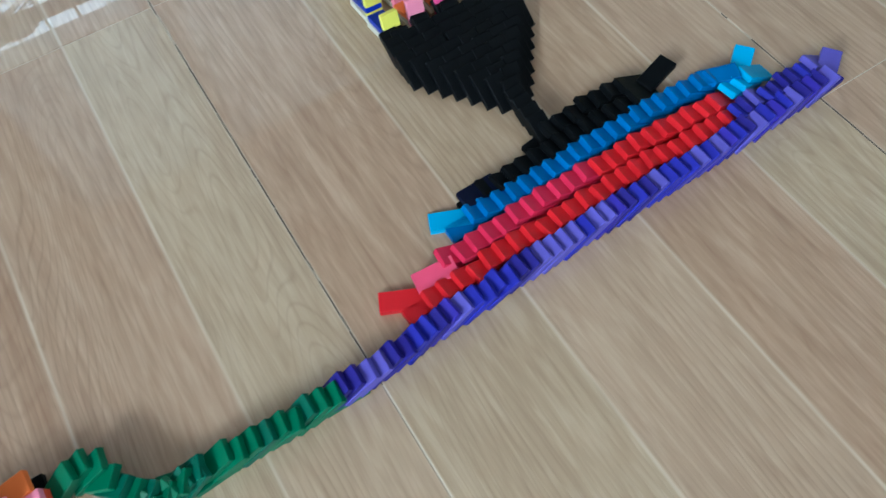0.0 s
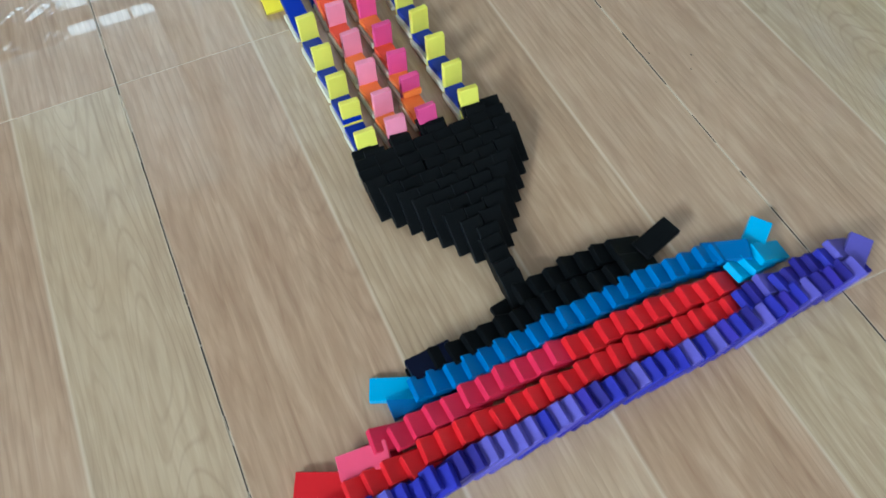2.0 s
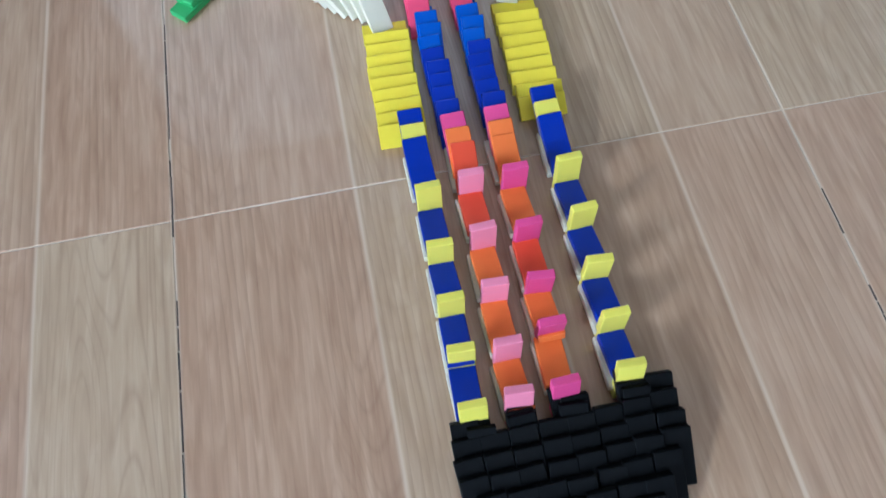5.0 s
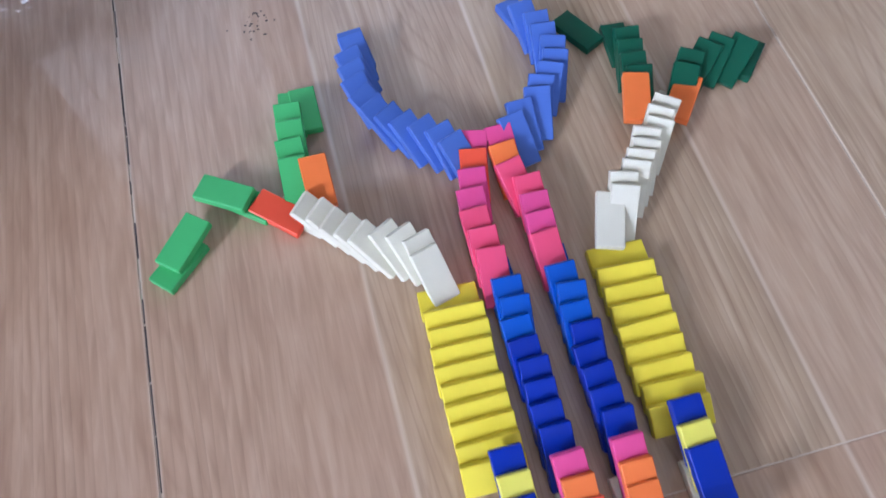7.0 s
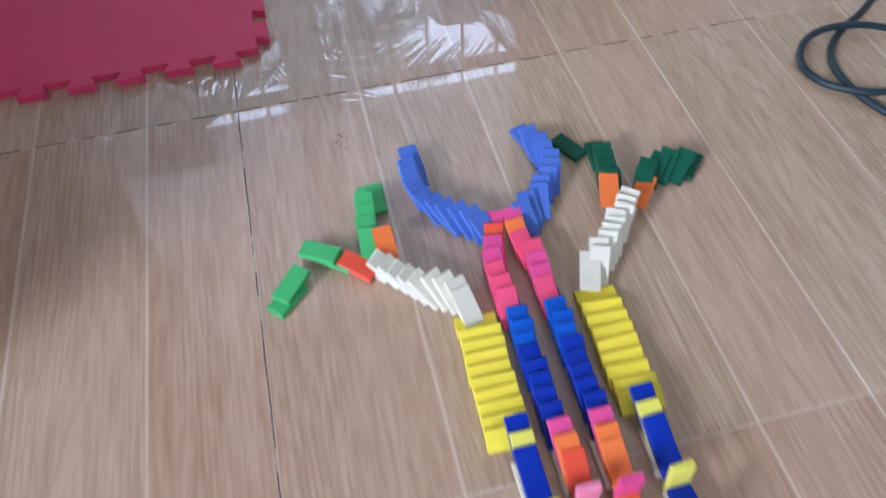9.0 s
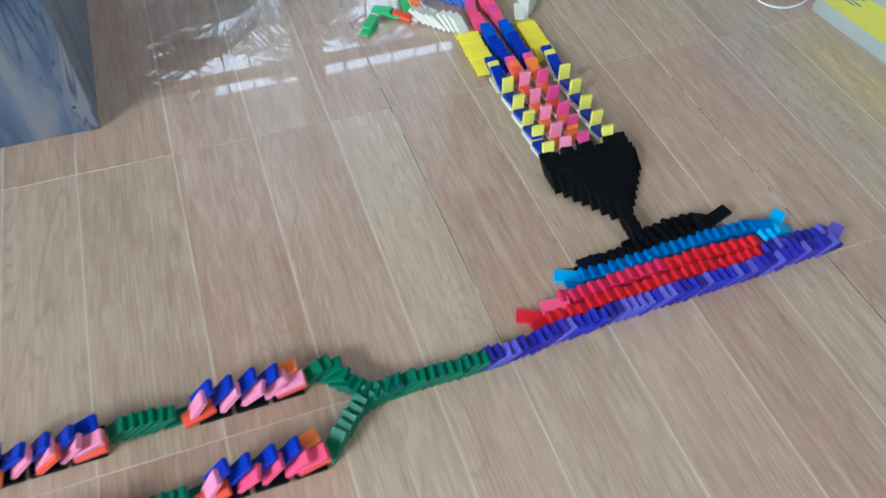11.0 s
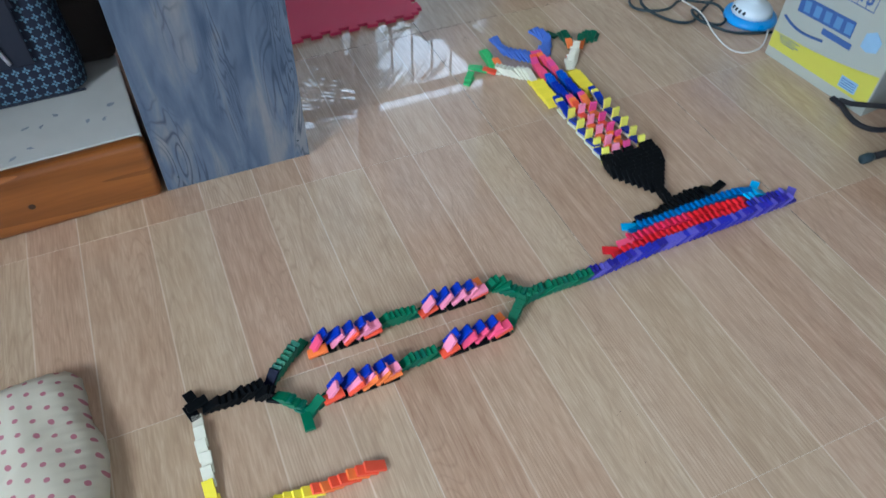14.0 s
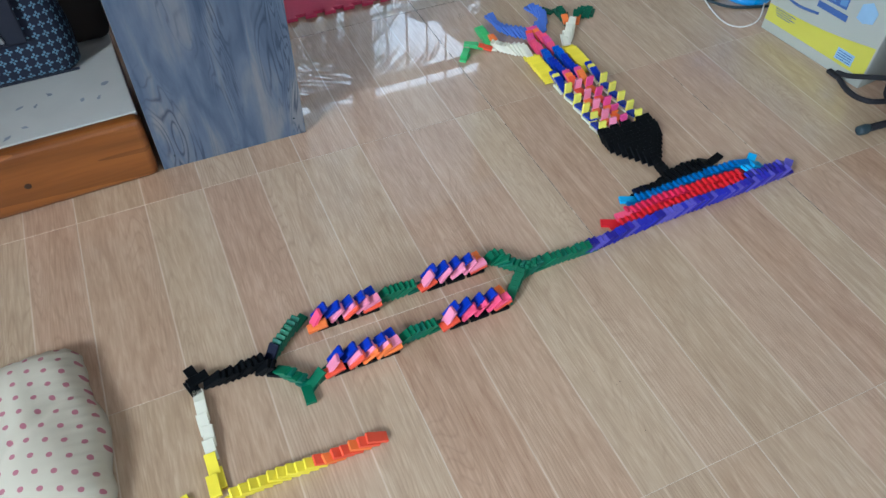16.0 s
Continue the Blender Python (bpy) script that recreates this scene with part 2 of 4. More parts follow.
def floral(name, ground, petal, pitch):
    """Woven cloth printed with four-petalled flowers in a grid."""
    m, nt, b = nodes_of(name, 0.8)
    tc = nt.nodes.new("ShaderNodeTexCoord")
    sep = nt.nodes.new("ShaderNodeSeparateXYZ")
    nt.links.new(tc.outputs["Object"], sep.inputs[0])
    along = math_node(nt, "ADD", sep.outputs[0], sep.outputs[1])
    u = math_node(nt, "SUBTRACT", math_node(nt, "FRACT", math_node(nt, "DIVIDE", along, pitch)), 0.5)
    v = math_node(nt, "SUBTRACT", math_node(nt, "FRACT", math_node(nt, "DIVIDE", sep.outputs[2], pitch)), 0.5)
    ang = math_node(nt, "ARCTAN2", v, u)
    r = math_node(nt, "SQRT", math_node(nt, "ADD", math_node(nt, "MULTIPLY", u, u), math_node(nt, "MULTIPLY", v, v)))
    lobe = math_node(nt, "MULTIPLY_ADD", math_node(nt, "ABSOLUTE", math_node(nt, "COSINE", math_node(nt, "MULTIPLY", ang, 2.0))), 0.33, 0.02)
    ring = math_node(nt, "MULTIPLY", math_node(nt, "GREATER_THAN", r, 0.09), math_node(nt, "LESS_THAN", r, math_node(nt, "ADD", lobe, 0.03)))
    wear = node(nt, "ShaderNodeTexNoise", Scale=40.0, Detail=4.0)
    nt.links.new(tc.outputs["Object"], wear.inputs["Vector"])
    nt.links.new(mix(nt, ring, mix(nt, wear.outputs[0], tuple(c * 0.6 for c in ground), ground), mix(nt, wear.outputs[0], tuple(c * 0.6 for c in petal), petal)), b.inputs["Base Color"])
    bump(nt, b, wear.outputs[0], 0.3, 0.001)
    return m


COLOURS = {
    "purple": (0.020, 0.022, 0.33), "lilac": (0.105, 0.088, 0.42), "violet": (0.034, 0.022, 0.32), "indigo": (0.018, 0.013, 0.20),
    "green": (0.005, 0.125, 0.058), "teal": (0.005, 0.105, 0.062), "leaf": (0.06, 0.42, 0.13), "bottle": (0.004, 0.085, 0.045),
    "red": (0.62, 0.012, 0.02), "crimson": (0.62, 0.02, 0.075), "rose": (0.78, 0.08, 0.17), "pink": (0.80, 0.25, 0.36),
    "magenta": (0.70, 0.075, 0.25), "orange": (0.86, 0.20, 0.045), "vermilion": (0.78, 0.09, 0.04), "cyan": (0.02, 0.36, 0.66),
    "azure": (0.003, 0.125, 0.37), "blue": (0.002, 0.026, 0.33), "sea_blue": (0.004, 0.085, 0.46), "sky_blue": (0.075, 0.16, 0.50),
    "yellow": (0.80, 0.66, 0.045), "lemon": (0.76, 0.71, 0.11), "white": (0.67, 0.65, 0.51), "black": (0.004, 0.0048, 0.0055), "ink": (0.005, 0.007, 0.02),
}
PLASTIC = {k: plain(k + "_plastic", c, 0.42, vary=0.10, scale=60, grain=0.06, spec=0.25 if k not in ("black", "ink") else 0.06) for k, c in COLOURS.items()}
GROUT = plain("grout", (0.54, 0.46, 0.36), 0.9, vary=0.35, scale=5, grain=0.5)
DIRT = plain("dark_joint_dirt", (0.085, 0.066, 0.055), 0.95, vary=0.5, scale=40, grain=0.5)
WALL = plain("wall_paint", (0.74, 0.71, 0.66), 0.8, vary=0.05, scale=3, grain=0.2)
CEILING = plain("ceiling_paint", (0.80, 0.79, 0.76), 0.9, vary=0.03, scale=3, grain=0.2)
GREYWOOD = laminate()
BEDWOOD = wood("varnished_orange_wood", (0.14, 0.040, 0.006), (0.30, 0.098, 0.017), 0.38, 0.8, "X")
WHITESHEET = plain("worn_white_board", (0.47, 0.46, 0.41), 0.55, vary=0.22, scale=9, grain=0.15)
SMUDGE = plain("grey_smudge", (0.22, 0.24, 0.27), 0.7, vary=0.3, scale=60)
MATRED = plain("red_foam", (0.62, 0.045, 0.11), 0.75, vary=0.08, scale=20, grain=0.4)
DOTS = dotted("dotted_cotton", (0.57, 0.52, 0.39), (0.46, 0.16, 0.19), 0.0335, 0.0056)
PINKCLOTH = plain("pink_cotton", (0.66, 0.24, 0.36), 0.9, vary=0.1, scale=15, grain=0.4)
BAGCLOTH = floral("navy_floral_cloth", (0.006, 0.010, 0.028), (0.13, 0.25, 0.33), 0.027)
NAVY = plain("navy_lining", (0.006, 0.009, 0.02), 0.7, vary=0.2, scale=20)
STEEL = plain("zip_metal", (0.55, 0.56, 0.58), 0.3, 0.9, vary=0.1, scale=40)
CARTON = plain("printed_white_carton", (0.36, 0.375, 0.32), 0.6, vary=0.05, scale=8, grain=0.2)
CARTONYELLOW = plain("printed_yellow", (0.52, 0.49, 0.06), 0.6, vary=0.06, scale=8)
CARTONBLUE = plain("printed_blue", (0.04, 0.10, 0.28), 0.6, vary=0.1, scale=30)
CARTONMID = plain("printed_mid_blue", (0.09, 0.22, 0.42), 0.6, vary=0.15, scale=30)
CARTONPALE = plain("printed_pale_blue", (0.25, 0.42, 0.58), 0.6, vary=0.15, scale=30)
FANBLUE = plain("fan_blue_plastic", (0.02, 0.30, 0.72), 0.3, vary=0.06, scale=20, grain=0.0)
FANWHITE = plain("fan_white_plastic", (0.72, 0.80, 0.83), 0.3, vary=0.05, scale=20, grain=0.0)
# shade put into the colour: dark brown for unseen walls the floor reflects
SHADEWALL = wood("brown_shade_wall", (0.10, 0.042, 0.016), (0.26, 0.12, 0.045), 0.5, 1.0, "Z")
CABLEBLACK = plain("dark_rubber", (0.012, 0.03, 0.038), 0.5, vary=0.2, scale=30)
CABLEWHITE = plain("white_rubber", (0.70, 0.69, 0.63), 0.5, vary=0.1, scale=30)
BLACKCLOTH = plain("black_webbing", (0.008, 0.008, 0.011), 0.8, vary=0.2, scale=80, grain=0.5)
FRAMEPAINT = plain("dark_window_paint", (0.10, 0.055, 0.035), 0.5, vary=0.15, scale=15)
IRON = plain("grille_iron", (0.05, 0.05, 0.055), 0.55, 0.3, vary=0.2, scale=40)
LEAF = plain("palm_leaf", (0.05, 0.10, 0.03), 0.6, vary=0.4, scale=6)
CURTAIN = plain("cream_curtain", (0.72, 0.66, 0.42), 0.9, vary=0.08, scale=12, grain=0.3)


def glow(name, colour, strength):
    m, nt, b = nodes_of(name, 1.0)
    b.inputs["Base Color"].default_value = (0, 0, 0, 1)
    b.inputs["Emission Color"].default_value = (*colour, 1)
    b.inputs["Emission Strength"].default_value = strength
    return m


SKYGLOW = glow("bright_sky", (0.74, 0.88, 1.0), 4.9)

# ---- mesh helpers ----
def mesh_of(name, bm, *mats, smooth=False):
    me = bpy.data.meshes.new(name)
    bm.normal_update()
    bm.to_mesh(me)
    bm.free()
    for m in mats:
        me.materials.append(m)
    if smooth:
        for p in me.polygons:
            p.use_smooth = True
    return me


def part(name, bm, material, parent=None, label="", smooth=False, m=None):
    ob = new(name, mesh_of(name, bm, material, smooth=smooth))
    if parent is not None:
        ob.parent = parent
    if m is not None:
        ob.matrix_basis = m
    if label:
        tagged(ob, label)
    return ob


def thing(name, m, label, category, group="", kind=""):
    ob = new(name)
    ob.empty_display_size = 0.02
    ob.matrix_basis = m
    return tagged(ob, label, category, group, kind)


def add_box(bm, x0, y0, z0, x1, y1, z1, bevel=0.0, segments=2, m=None):
    made = bmesh.ops.create_cube(bm, size=1.0)["verts"]
    bmesh.ops.scale(bm, vec=(x1 - x0, y1 - y0, z1 - z0), verts=made)
    bmesh.ops.translate(bm, vec=((x0 + x1) / 2, (y0 + y1) / 2, (z0 + z1) / 2), verts=made)
    if bevel:
        edges = list({e for v in made for e in v.link_edges})
        made = list({v for f in bmesh.ops.bevel(bm, geom=edges, offset=bevel, segments=segments, profile=0.5, affect="EDGES")["faces"] for v in f.verts} | {v for v in made if v.is_valid})
    if m is not None:
        bmesh.ops.transform(bm, matrix=m, verts=made)
    return bm


def box(*a, **k):
    return add_box(bmesh.new(), *a, **k)


def lathe(profile, steps=32):
    """A turned body from (radius, height) pairs."""
    bm = bmesh.new()
    rings = []
    for r, z in profile:
        rings.append([bm.verts.new((r * math.cos(2 * math.pi * i / steps), r * math.sin(2 * math.pi * i / steps), z)) for i in range(steps)])
    for a, b in zip(rings, rings[1:]):
        for i in range(steps):
            j = (i + 1) % steps
            bm.faces.new((a[i], a[j], b[j], b[i]))
    bm.faces.new(list(reversed(rings[0])))
    bm.faces.new(rings[-1])
    return bm


def tube(points, radius, closed=False, sides=8):
    """A round bar or cable along a smooth curve through the points."""
    pts = [Vector(p) for p in points]
    fine = []
    n = len(pts)
    for i in range(n if closed else n - 1):
        p0 = pts[(i - 1) % n] if closed or i else pts[0]
        p1, p2 = pts[i % n], pts[(i + 1) % n]
        p3 = pts[(i + 2) % n] if closed or i + 2 < n else pts[-1]
        for k in range(6):
            u = k / 6
            fine.append(0.5 * ((2 * p1) + (p2 - p0) * u + (2 * p0 - 5 * p1 + 4 * p2 - p3) * u * u + (3 * p1 - p0 - 3 * p2 + p3) * u ** 3))
    if not closed:
        fine.append(pts[-1])
    bm = bmesh.new()
    rings = []
    m = len(fine)
    for i, p in enumerate(fine):
        a = fine[(i - 1) % m] if closed or i else fine[0]
        b = fine[(i + 1) % m] if closed or i + 1 < m else fine[-1]
        d = (b - a).normalized()
        side = d.cross(Vector((0, 0, 1)))
        side = side.normalized() if side.length > 1e-4 else Vector((1, 0, 0))
        up = side.cross(d)
        rings.append([bm.verts.new(p + radius * (math.cos(t) * side + math.sin(t) * up)) for t in (2 * math.pi * k / sides for k in range(sides))])
    for i in range(m if closed else m - 1):
        a, b = rings[i], rings[(i + 1) % m]
        for k in range(sides):
            bm.faces.new((a[k], a[(k + 1) % sides], b[(k + 1) % sides], b[k]))
    if not closed:
        bm.faces.new(rings[0])
        bm.faces.new(list(reversed(rings[-1])))
    bmesh.ops.recalc_face_normals(bm, faces=bm.faces)
    return bm


def outline(points, z0, z1, bevel=0.0):
    """A flat-sided body raised from a closed outline."""
    bm = bmesh.new()
    face = bm.faces.new([bm.verts.new((x, y, z0)) for x, y in points])
    got = bmesh.ops.extrude_face_region(bm, geom=[face])["geom"]
    bmesh.ops.translate(bm, vec=(0, 0, z1 - z0), verts=[v for v in got if isinstance(v, bmesh.types.BMVert)])
    bmesh.ops.recalc_face_normals(bm, faces=bm.faces)
    return bm


# ---- the room ----
X0, X1, Y0, Y1, TOP = -2.2, 2.5, -3.2, 1.55, 2.7
slab = part("floor", box(-2.4, -3.6, -0.12, 3.0, 1.8, -0.0007), GROUT)
tagged(slab, "glossy wood-print floor tiles with pale worn joints", "floor", kind="structure")
part("ceiling", box(X0 - 0.15, Y0 - 0.15, TOP, X1 + 0.15, Y1 + 0.15, TOP + 0.1), CEILING)
tagged(bpy.data.objects["ceiling"], "plain white painted ceiling", "ceiling", kind="structure")


def wall(name, boxes, label, paint=None):
    bm = bmesh.new()
    for b in boxes:
        add_box(bm, *b)
    return tagged(part(name, bm, paint or WALL), label, "wall", kind="structure")


# north wall with two window openings, west wall with an added opening that shapes the light
W0, W1, WA, WB, SILL, HEAD = -0.015, 1.76, 0.655, 0.735, 0.12, 2.25
wall("wall_north", [(W1, Y1, 0, X1, Y1 + 0.14, TOP), (W0, Y1, 0, W1, Y1 + 0.14, SILL), (W0 + 0.0005, Y1, HEAD, W1, Y1 + 0.14, TOP), (WA, Y1, SILL, WB, Y1 + 0.14, HEAD)], "cream painted wall with two barred windows")
wall("wall_east", [(X1, Y0, 0, X1 + 0.14, Y1 + 0.14, TOP)], "cream painted plain wall")
# unseen south wall; its opening is added for the fill lamp
wall("wall_south", [(X0, Y0 - 0.14, 0, -0.1, Y0, TOP), (1.6, Y0 - 0.14, 0, X1 + 0.14, Y0, TOP), (-0.1, Y0 - 0.14, 2.6, 1.6, Y0, TOP)], "unseen cream painted wall with an added opening for the south fill lamp")
wall("wall_west", [(X0 - 0.14, Y0 - 0.14, 0, X0, -2.6, TOP), (X0 - 0.14, -0.75, 0, X0, Y1 + 0.14, TOP), (X0 - 0.14, -2.6, 2.45, X0, -0.75, TOP)], "unseen wall coloured dark brown to stand in for shade, with an added opening for the west lamp", SHADEWALL)
# dark brown here imitates the shade beside the bright window
wall("wall_northwest", [(X0, Y1, 0, W0, Y1 + 0.14, TOP)], "unseen wall beside the bed, coloured dark brown to stand in for shade", SHADEWALL)


def window(name, x0, x1):
    w = thing(name, pose(0, Y1 + 0.05, 0), "dark-painted window with a black iron grille", "window", kind="structure")
    fr = bmesh.new()
    for b in ((x0, 0, SILL, x0 + 0.022, 0.05, HEAD), (x1 - 0.022, 0, SILL, x1, 0.05, HEAD), (x0 + 0.022, 0, SILL, x1 - 0.022, 0.05, SILL + 0.035), (x0 + 0.022, 0, HEAD - 0.02, x1 - 0.022, 0.05, HEAD)):
        add_box(fr, *b, bevel=0.003)
    part("window_frame", fr, FRAMEPAINT, w)
    n = int((x1 - x0) / 0.105)
    for i in range(1, n):
        x = x0 + (x1 - x0) * i / n
        part("grille_bar", tube([(x, 0.035 + 0.004 * math.sin(i), SILL + 0.03), (x + 0.004, 0.035, 1.1), (x - 0.003, 0.035, HEAD - 0.03)], 0.0055, sides=6), IRON, w)
    for z in (SILL + 0.52,):
        part("grille_rail", box(x0 + 0.03, 0.045, z, x1 - 0.03, 0.055, z + 0.012), IRON, w)


window("window_1", W0, WA)
window("window_2", WB, W1)
bd = part("backdrop", box(-7, 6.0, -0.5, 8, 6.05, 9), SKYGLOW)
tagged(bd, "bright hazy white sky outside the window", "sky", kind="structure")
# unseen glowing sheet, added to send sky light through the west opening
bd2 = part("backdrop", box(-6.05, -6, -0.5, -6.0, 3, 6), SKYGLOW)
tagged(bd2, "unseen glowing sheet added as sky behind the west opening", "sky", kind="structure")
tagged(part("ground", box(-40, -40, -0.3, 40, 40, -0.13), plain("garden_soil", (0.16, 0.13, 0.09), 0.95, vary=0.3, scale=2, grain=0.5)), "bare brown garden soil", "ground", kind="structure")


def veranda():
    """A deep flat roof on posts outside the windows, with a beam under its outer edge."""
    v = thing("veranda", pose(0, 0, -0.13), "white painted veranda roof on slim posts outside the windows", "veranda")
    part("roof", box(-4.4, Y1 + 0.16, ROOF + 0.13, 5.6, 4.05, ROOF + 0.25, bevel=0.01), CEILING, v)
    part("beam", box(-4.3, 3.97, BEAM + 0.13, 5.5, 4.03, BEAM + 0.22, bevel=0.006), FRAMEPAINT, v, "dark painted beam")
    for x in (-4.2, 5.4):
        part("post", box(x - 0.05, 3.95, 0, x + 0.05, 4.05, ROOF + 0.129, bevel=0.008), FRAMEPAINT, v, "dark painted post")


ROOF, BEAM = 3.03, 2.80
veranda()


def palm(x, y, h, lean, seed, size=1.0):
    """A slim trunk with a head of drooping fronds, each with many leaflets."""
    rnd = random.Random(seed)
    tree = thing("palm_tree", pose(x, y, -0.13), "green palm tree with drooping feathery fronds outside the window", "tree", "palms outside the window")
    part("trunk", tube([(0, 0, 0), (lean * 0.3, 0, h * 0.5), (lean, 0, h)], 0.05), plain("palm_bark", (0.16, 0.12, 0.09), 0.9, vary=0.3, scale=12, grain=0.5), tree)
    for k in range(9):
        a = 2 * math.pi * k / 9 + rnd.uniform(-0.2, 0.2)
        ln = rnd.uniform(0.8, 1.15) * size
        up = rnd.uniform(0.2, 0.9) * size
        bm = bmesh.new()
        spine = []
        for i in range(27):
            u = i / 26
            spine.append(Vector((math.cos(a) * ln * u, math.sin(a) * ln * u, up * u - 0.9 * size * u * u)))
        side = Vector((-math.sin(a), math.cos(a), 0))
        for i in range(1, 27):
            d = (spine[i] - spine[i - 1]).normalized()
            w = (0.30 * math.sin(math.pi * min(1.0, 0.15 + 0.85 * i / 26)) + 0.04) * size
            for s in (-1, 1):
                tip = spine[i] + side * s * w + d * 0.14 * size + Vector((0, 0, (-0.10 - rnd.uniform(0, 0.1)) * size))
                v = [bm.verts.new(p) for p in (spine[i] - d * 0.013, spine[i] + d * 0.013, tip, spine[i] + (tip - spine[i]) * 0.5 + Vector((0, 0, -0.005)) - d * 0.009)]
                bm.faces.new(v)
        for i in range(26):
            q = [spine[i] + side * 0.008, spine[i + 1] + side * 0.005, spine[i + 1] - side * 0.005, spine[i] - side * 0.008]
            bm.faces.new([bm.verts.new(p) for p in q])
        part("frond", bm, LEAF, tree, m=Matrix.Translation((lean, 0, h)))


palm(0.06, 2.3, 1.25, 0.05, 3, 0.62)
palm(-0.25, 2.6, 1.65, 0.05, 17, 0.7)
palm(0.12, 3.0, 1.0, 0.04, 23, 0.6)
palm(0.98, 3.4, 2.15, 0.04, 41, 0.78)
palm(0.78, 3.2, 1.35, -0.04, 9, 0.7)
palm(1.42, 2.4, 1.15, 0.04, 29, 0.45)
palm(1.95, 2.45, 1.55, -0.05, 5, 0.6)


def curtain(x0, x1, y):
    """A hanging cloth in soft folds."""
    bm = bmesh.new()
    cols = []
    n = 48
    for i in range(n + 1):
        u = i / n
        fold = 0.022 * math.sin(u * 34) + 0.008 * math.sin(u * 71 + 1)
        cols.append([bm.verts.new((x0 + (x1 - x0) * u, y + fold * (1.0 + 0.25 * z), 0.001 + z)) for z in (0.0, 0.6, 1.2, 1.9)])
    for a, b in zip(cols, cols[1:]):
        for k in range(3):
            bm.faces.new((a[k], b[k], b[k + 1], a[k + 1]))
    bmesh.ops.solidify(bm, geom=list(bm.faces), thickness=0.002)
    return tagged(part("curtain", bm, CURTAIN, smooth=True), "cream cloth curtain hanging in folds beside the window", "curtain")


curtain(1.32, 1.68, 1.47)

# ---- cabinet ----
def cabinet():
    c = thing("cabinet", pose(-0.153, 0.116, 0), "tall cabinet with grey-blue wood-grain laminate front panel", "cabinet")
    part("front_panel", box(-0.203, 0, 0.0, 0.203, 0.018, 1.9, bevel=0.0015), GREYWOOD, c)
    part("side_panel", box(0.183, 0.019, 0.0, 0.201, 0.45, 1.9, bevel=0.0015), GREYWOOD, c)
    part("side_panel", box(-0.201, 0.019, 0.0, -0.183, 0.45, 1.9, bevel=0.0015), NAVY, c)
    part("top_panel", box(-0.203, 0.0, 1.901, 0.203, 0.45, 1.92, bevel=0.0015), GREYWOOD, c)
    part("back_panel", box(-0.182, 0.44, 0.0, 0.182, 0.45, 1.9), GREYWOOD, c)
    for x, z in ((-0.165, 0.04), (0.175, 0.06)):
        part("screw", lathe([(0.003, 0), (0.003, 0.0012), (0.0015, 0.0014)], 10), CABLEBLACK, c, m=pose(x, 0.0, z, 90))


cabinet()

# ---- bed ----
def bed():
    b = thing("bed", pose(-0.368, 0.102, 0, 0, 0, 2.4), "low platform bed with varnished orange wood rail and worn white top", "bed")
    part("front_rail", box(-1.75, 0, 0.0, 0.0, 0.05, 0.188, bevel=0.018, segments=4), BEDWOOD, b)
    part("side_rail", box(-0.05, 0.052, 0.0, 0.0, 1.7, 0.17, bevel=0.008), BEDWOOD, b)
    part("top_board", box(-1.75, 0.046, 0.1705, -0.002, 1.7, 0.1865, bevel=0.003), WHITESHEET, b)
    part("knot", lathe([(0.009, 0), (0.008, 0.0008), (0.004, 0.001)], 14), plain("dark_knot", (0.035, 0.012, 0.004), 0.5), b, "small dark round knot", m=pose(-0.31, 0.0002, 0.085, 90))
    rnd = random.Random(4)
    for i in range(14):
        pts = [(0.008 * rnd.uniform(0.4, 1.8) * math.cos(a), 0.005 * rnd.uniform(0.4, 1.6) * math.sin(a)) for a in (2 * math.pi * k / 9 for k in range(9))]
        part("paint_chip", outline(pts, 0.0, 0.0006), SMUDGE, b, "grey chipped mark", m=pose(-rnd.uniform(0.03, 0.6), 0.06 + rnd.uniform(0.0, 0.16), 0.1867, 0, 0, rnd.uniform(0, 180)))


bed()


def blanket():
    b = thing("folded_blanket", pose(-0.455, 0.71, 0.188, 0, 0, 2.4), "dark brown folded blanket stacked on the bed beside the cabinet", "blanket")
    cloth = plain("dark_brown_wool", (0.022, 0.014, 0.010), 0.9, vary=0.3, scale=30, grain=0.5)
    for i in range(2):
        part("fold", box(-0.055 - 0.006 * i, -0.20, 0.20 * i, 0.070, 0.35, 0.20 * i + 0.199, bevel=0.03, segments=3), cloth, b, smooth=True)


blanket()

# ---- dominoes ----
L, W, T = 0.0465, 0.0228, 0.0078
rnd = random.Random(11)


def domino_mesh(dx, dy, dz, material):
    """A block with one end at the origin: dx along, dy across, dz thick."""
    return mesh_of("domino", box(0, -dy / 2, 0, dx, dy / 2, dz, bevel=0.0007, segments=1), material)


MESHES = {}


def piece(colour, m, row, wide=False, extra=""):
    key = (colour, wide)
    if key not in MESHES:
        MESHES[key] = domino_mesh(W, L, T, PLASTIC[colour]) if wide else domino_mesh(L, W, T, PLASTIC[colour])
    word = WORDS.get(colour, colour)
    ob = new(word.replace(" ", "_").replace("-", "_") + "_domino", MESHES[key])
    ob.matrix_basis = m
    state = extra or "toppled against its neighbours"
    return tagged(ob, f"{word} plastic domino {state} on the tiles", "domino", row)


WORDS = {"leaf": "light green", "bottle": "dark green", "rose": "bright pink", "lemon": "pale yellow", "sea_blue": "mid blue", "sky_blue": "cornflower blue", "ink": "black", "azure": "bright blue", "teal": "green", "indigo": "dark purple", "violet": "purple", "lilac": "light purple", "vermilion": "orange-red", "crimson": "red"}


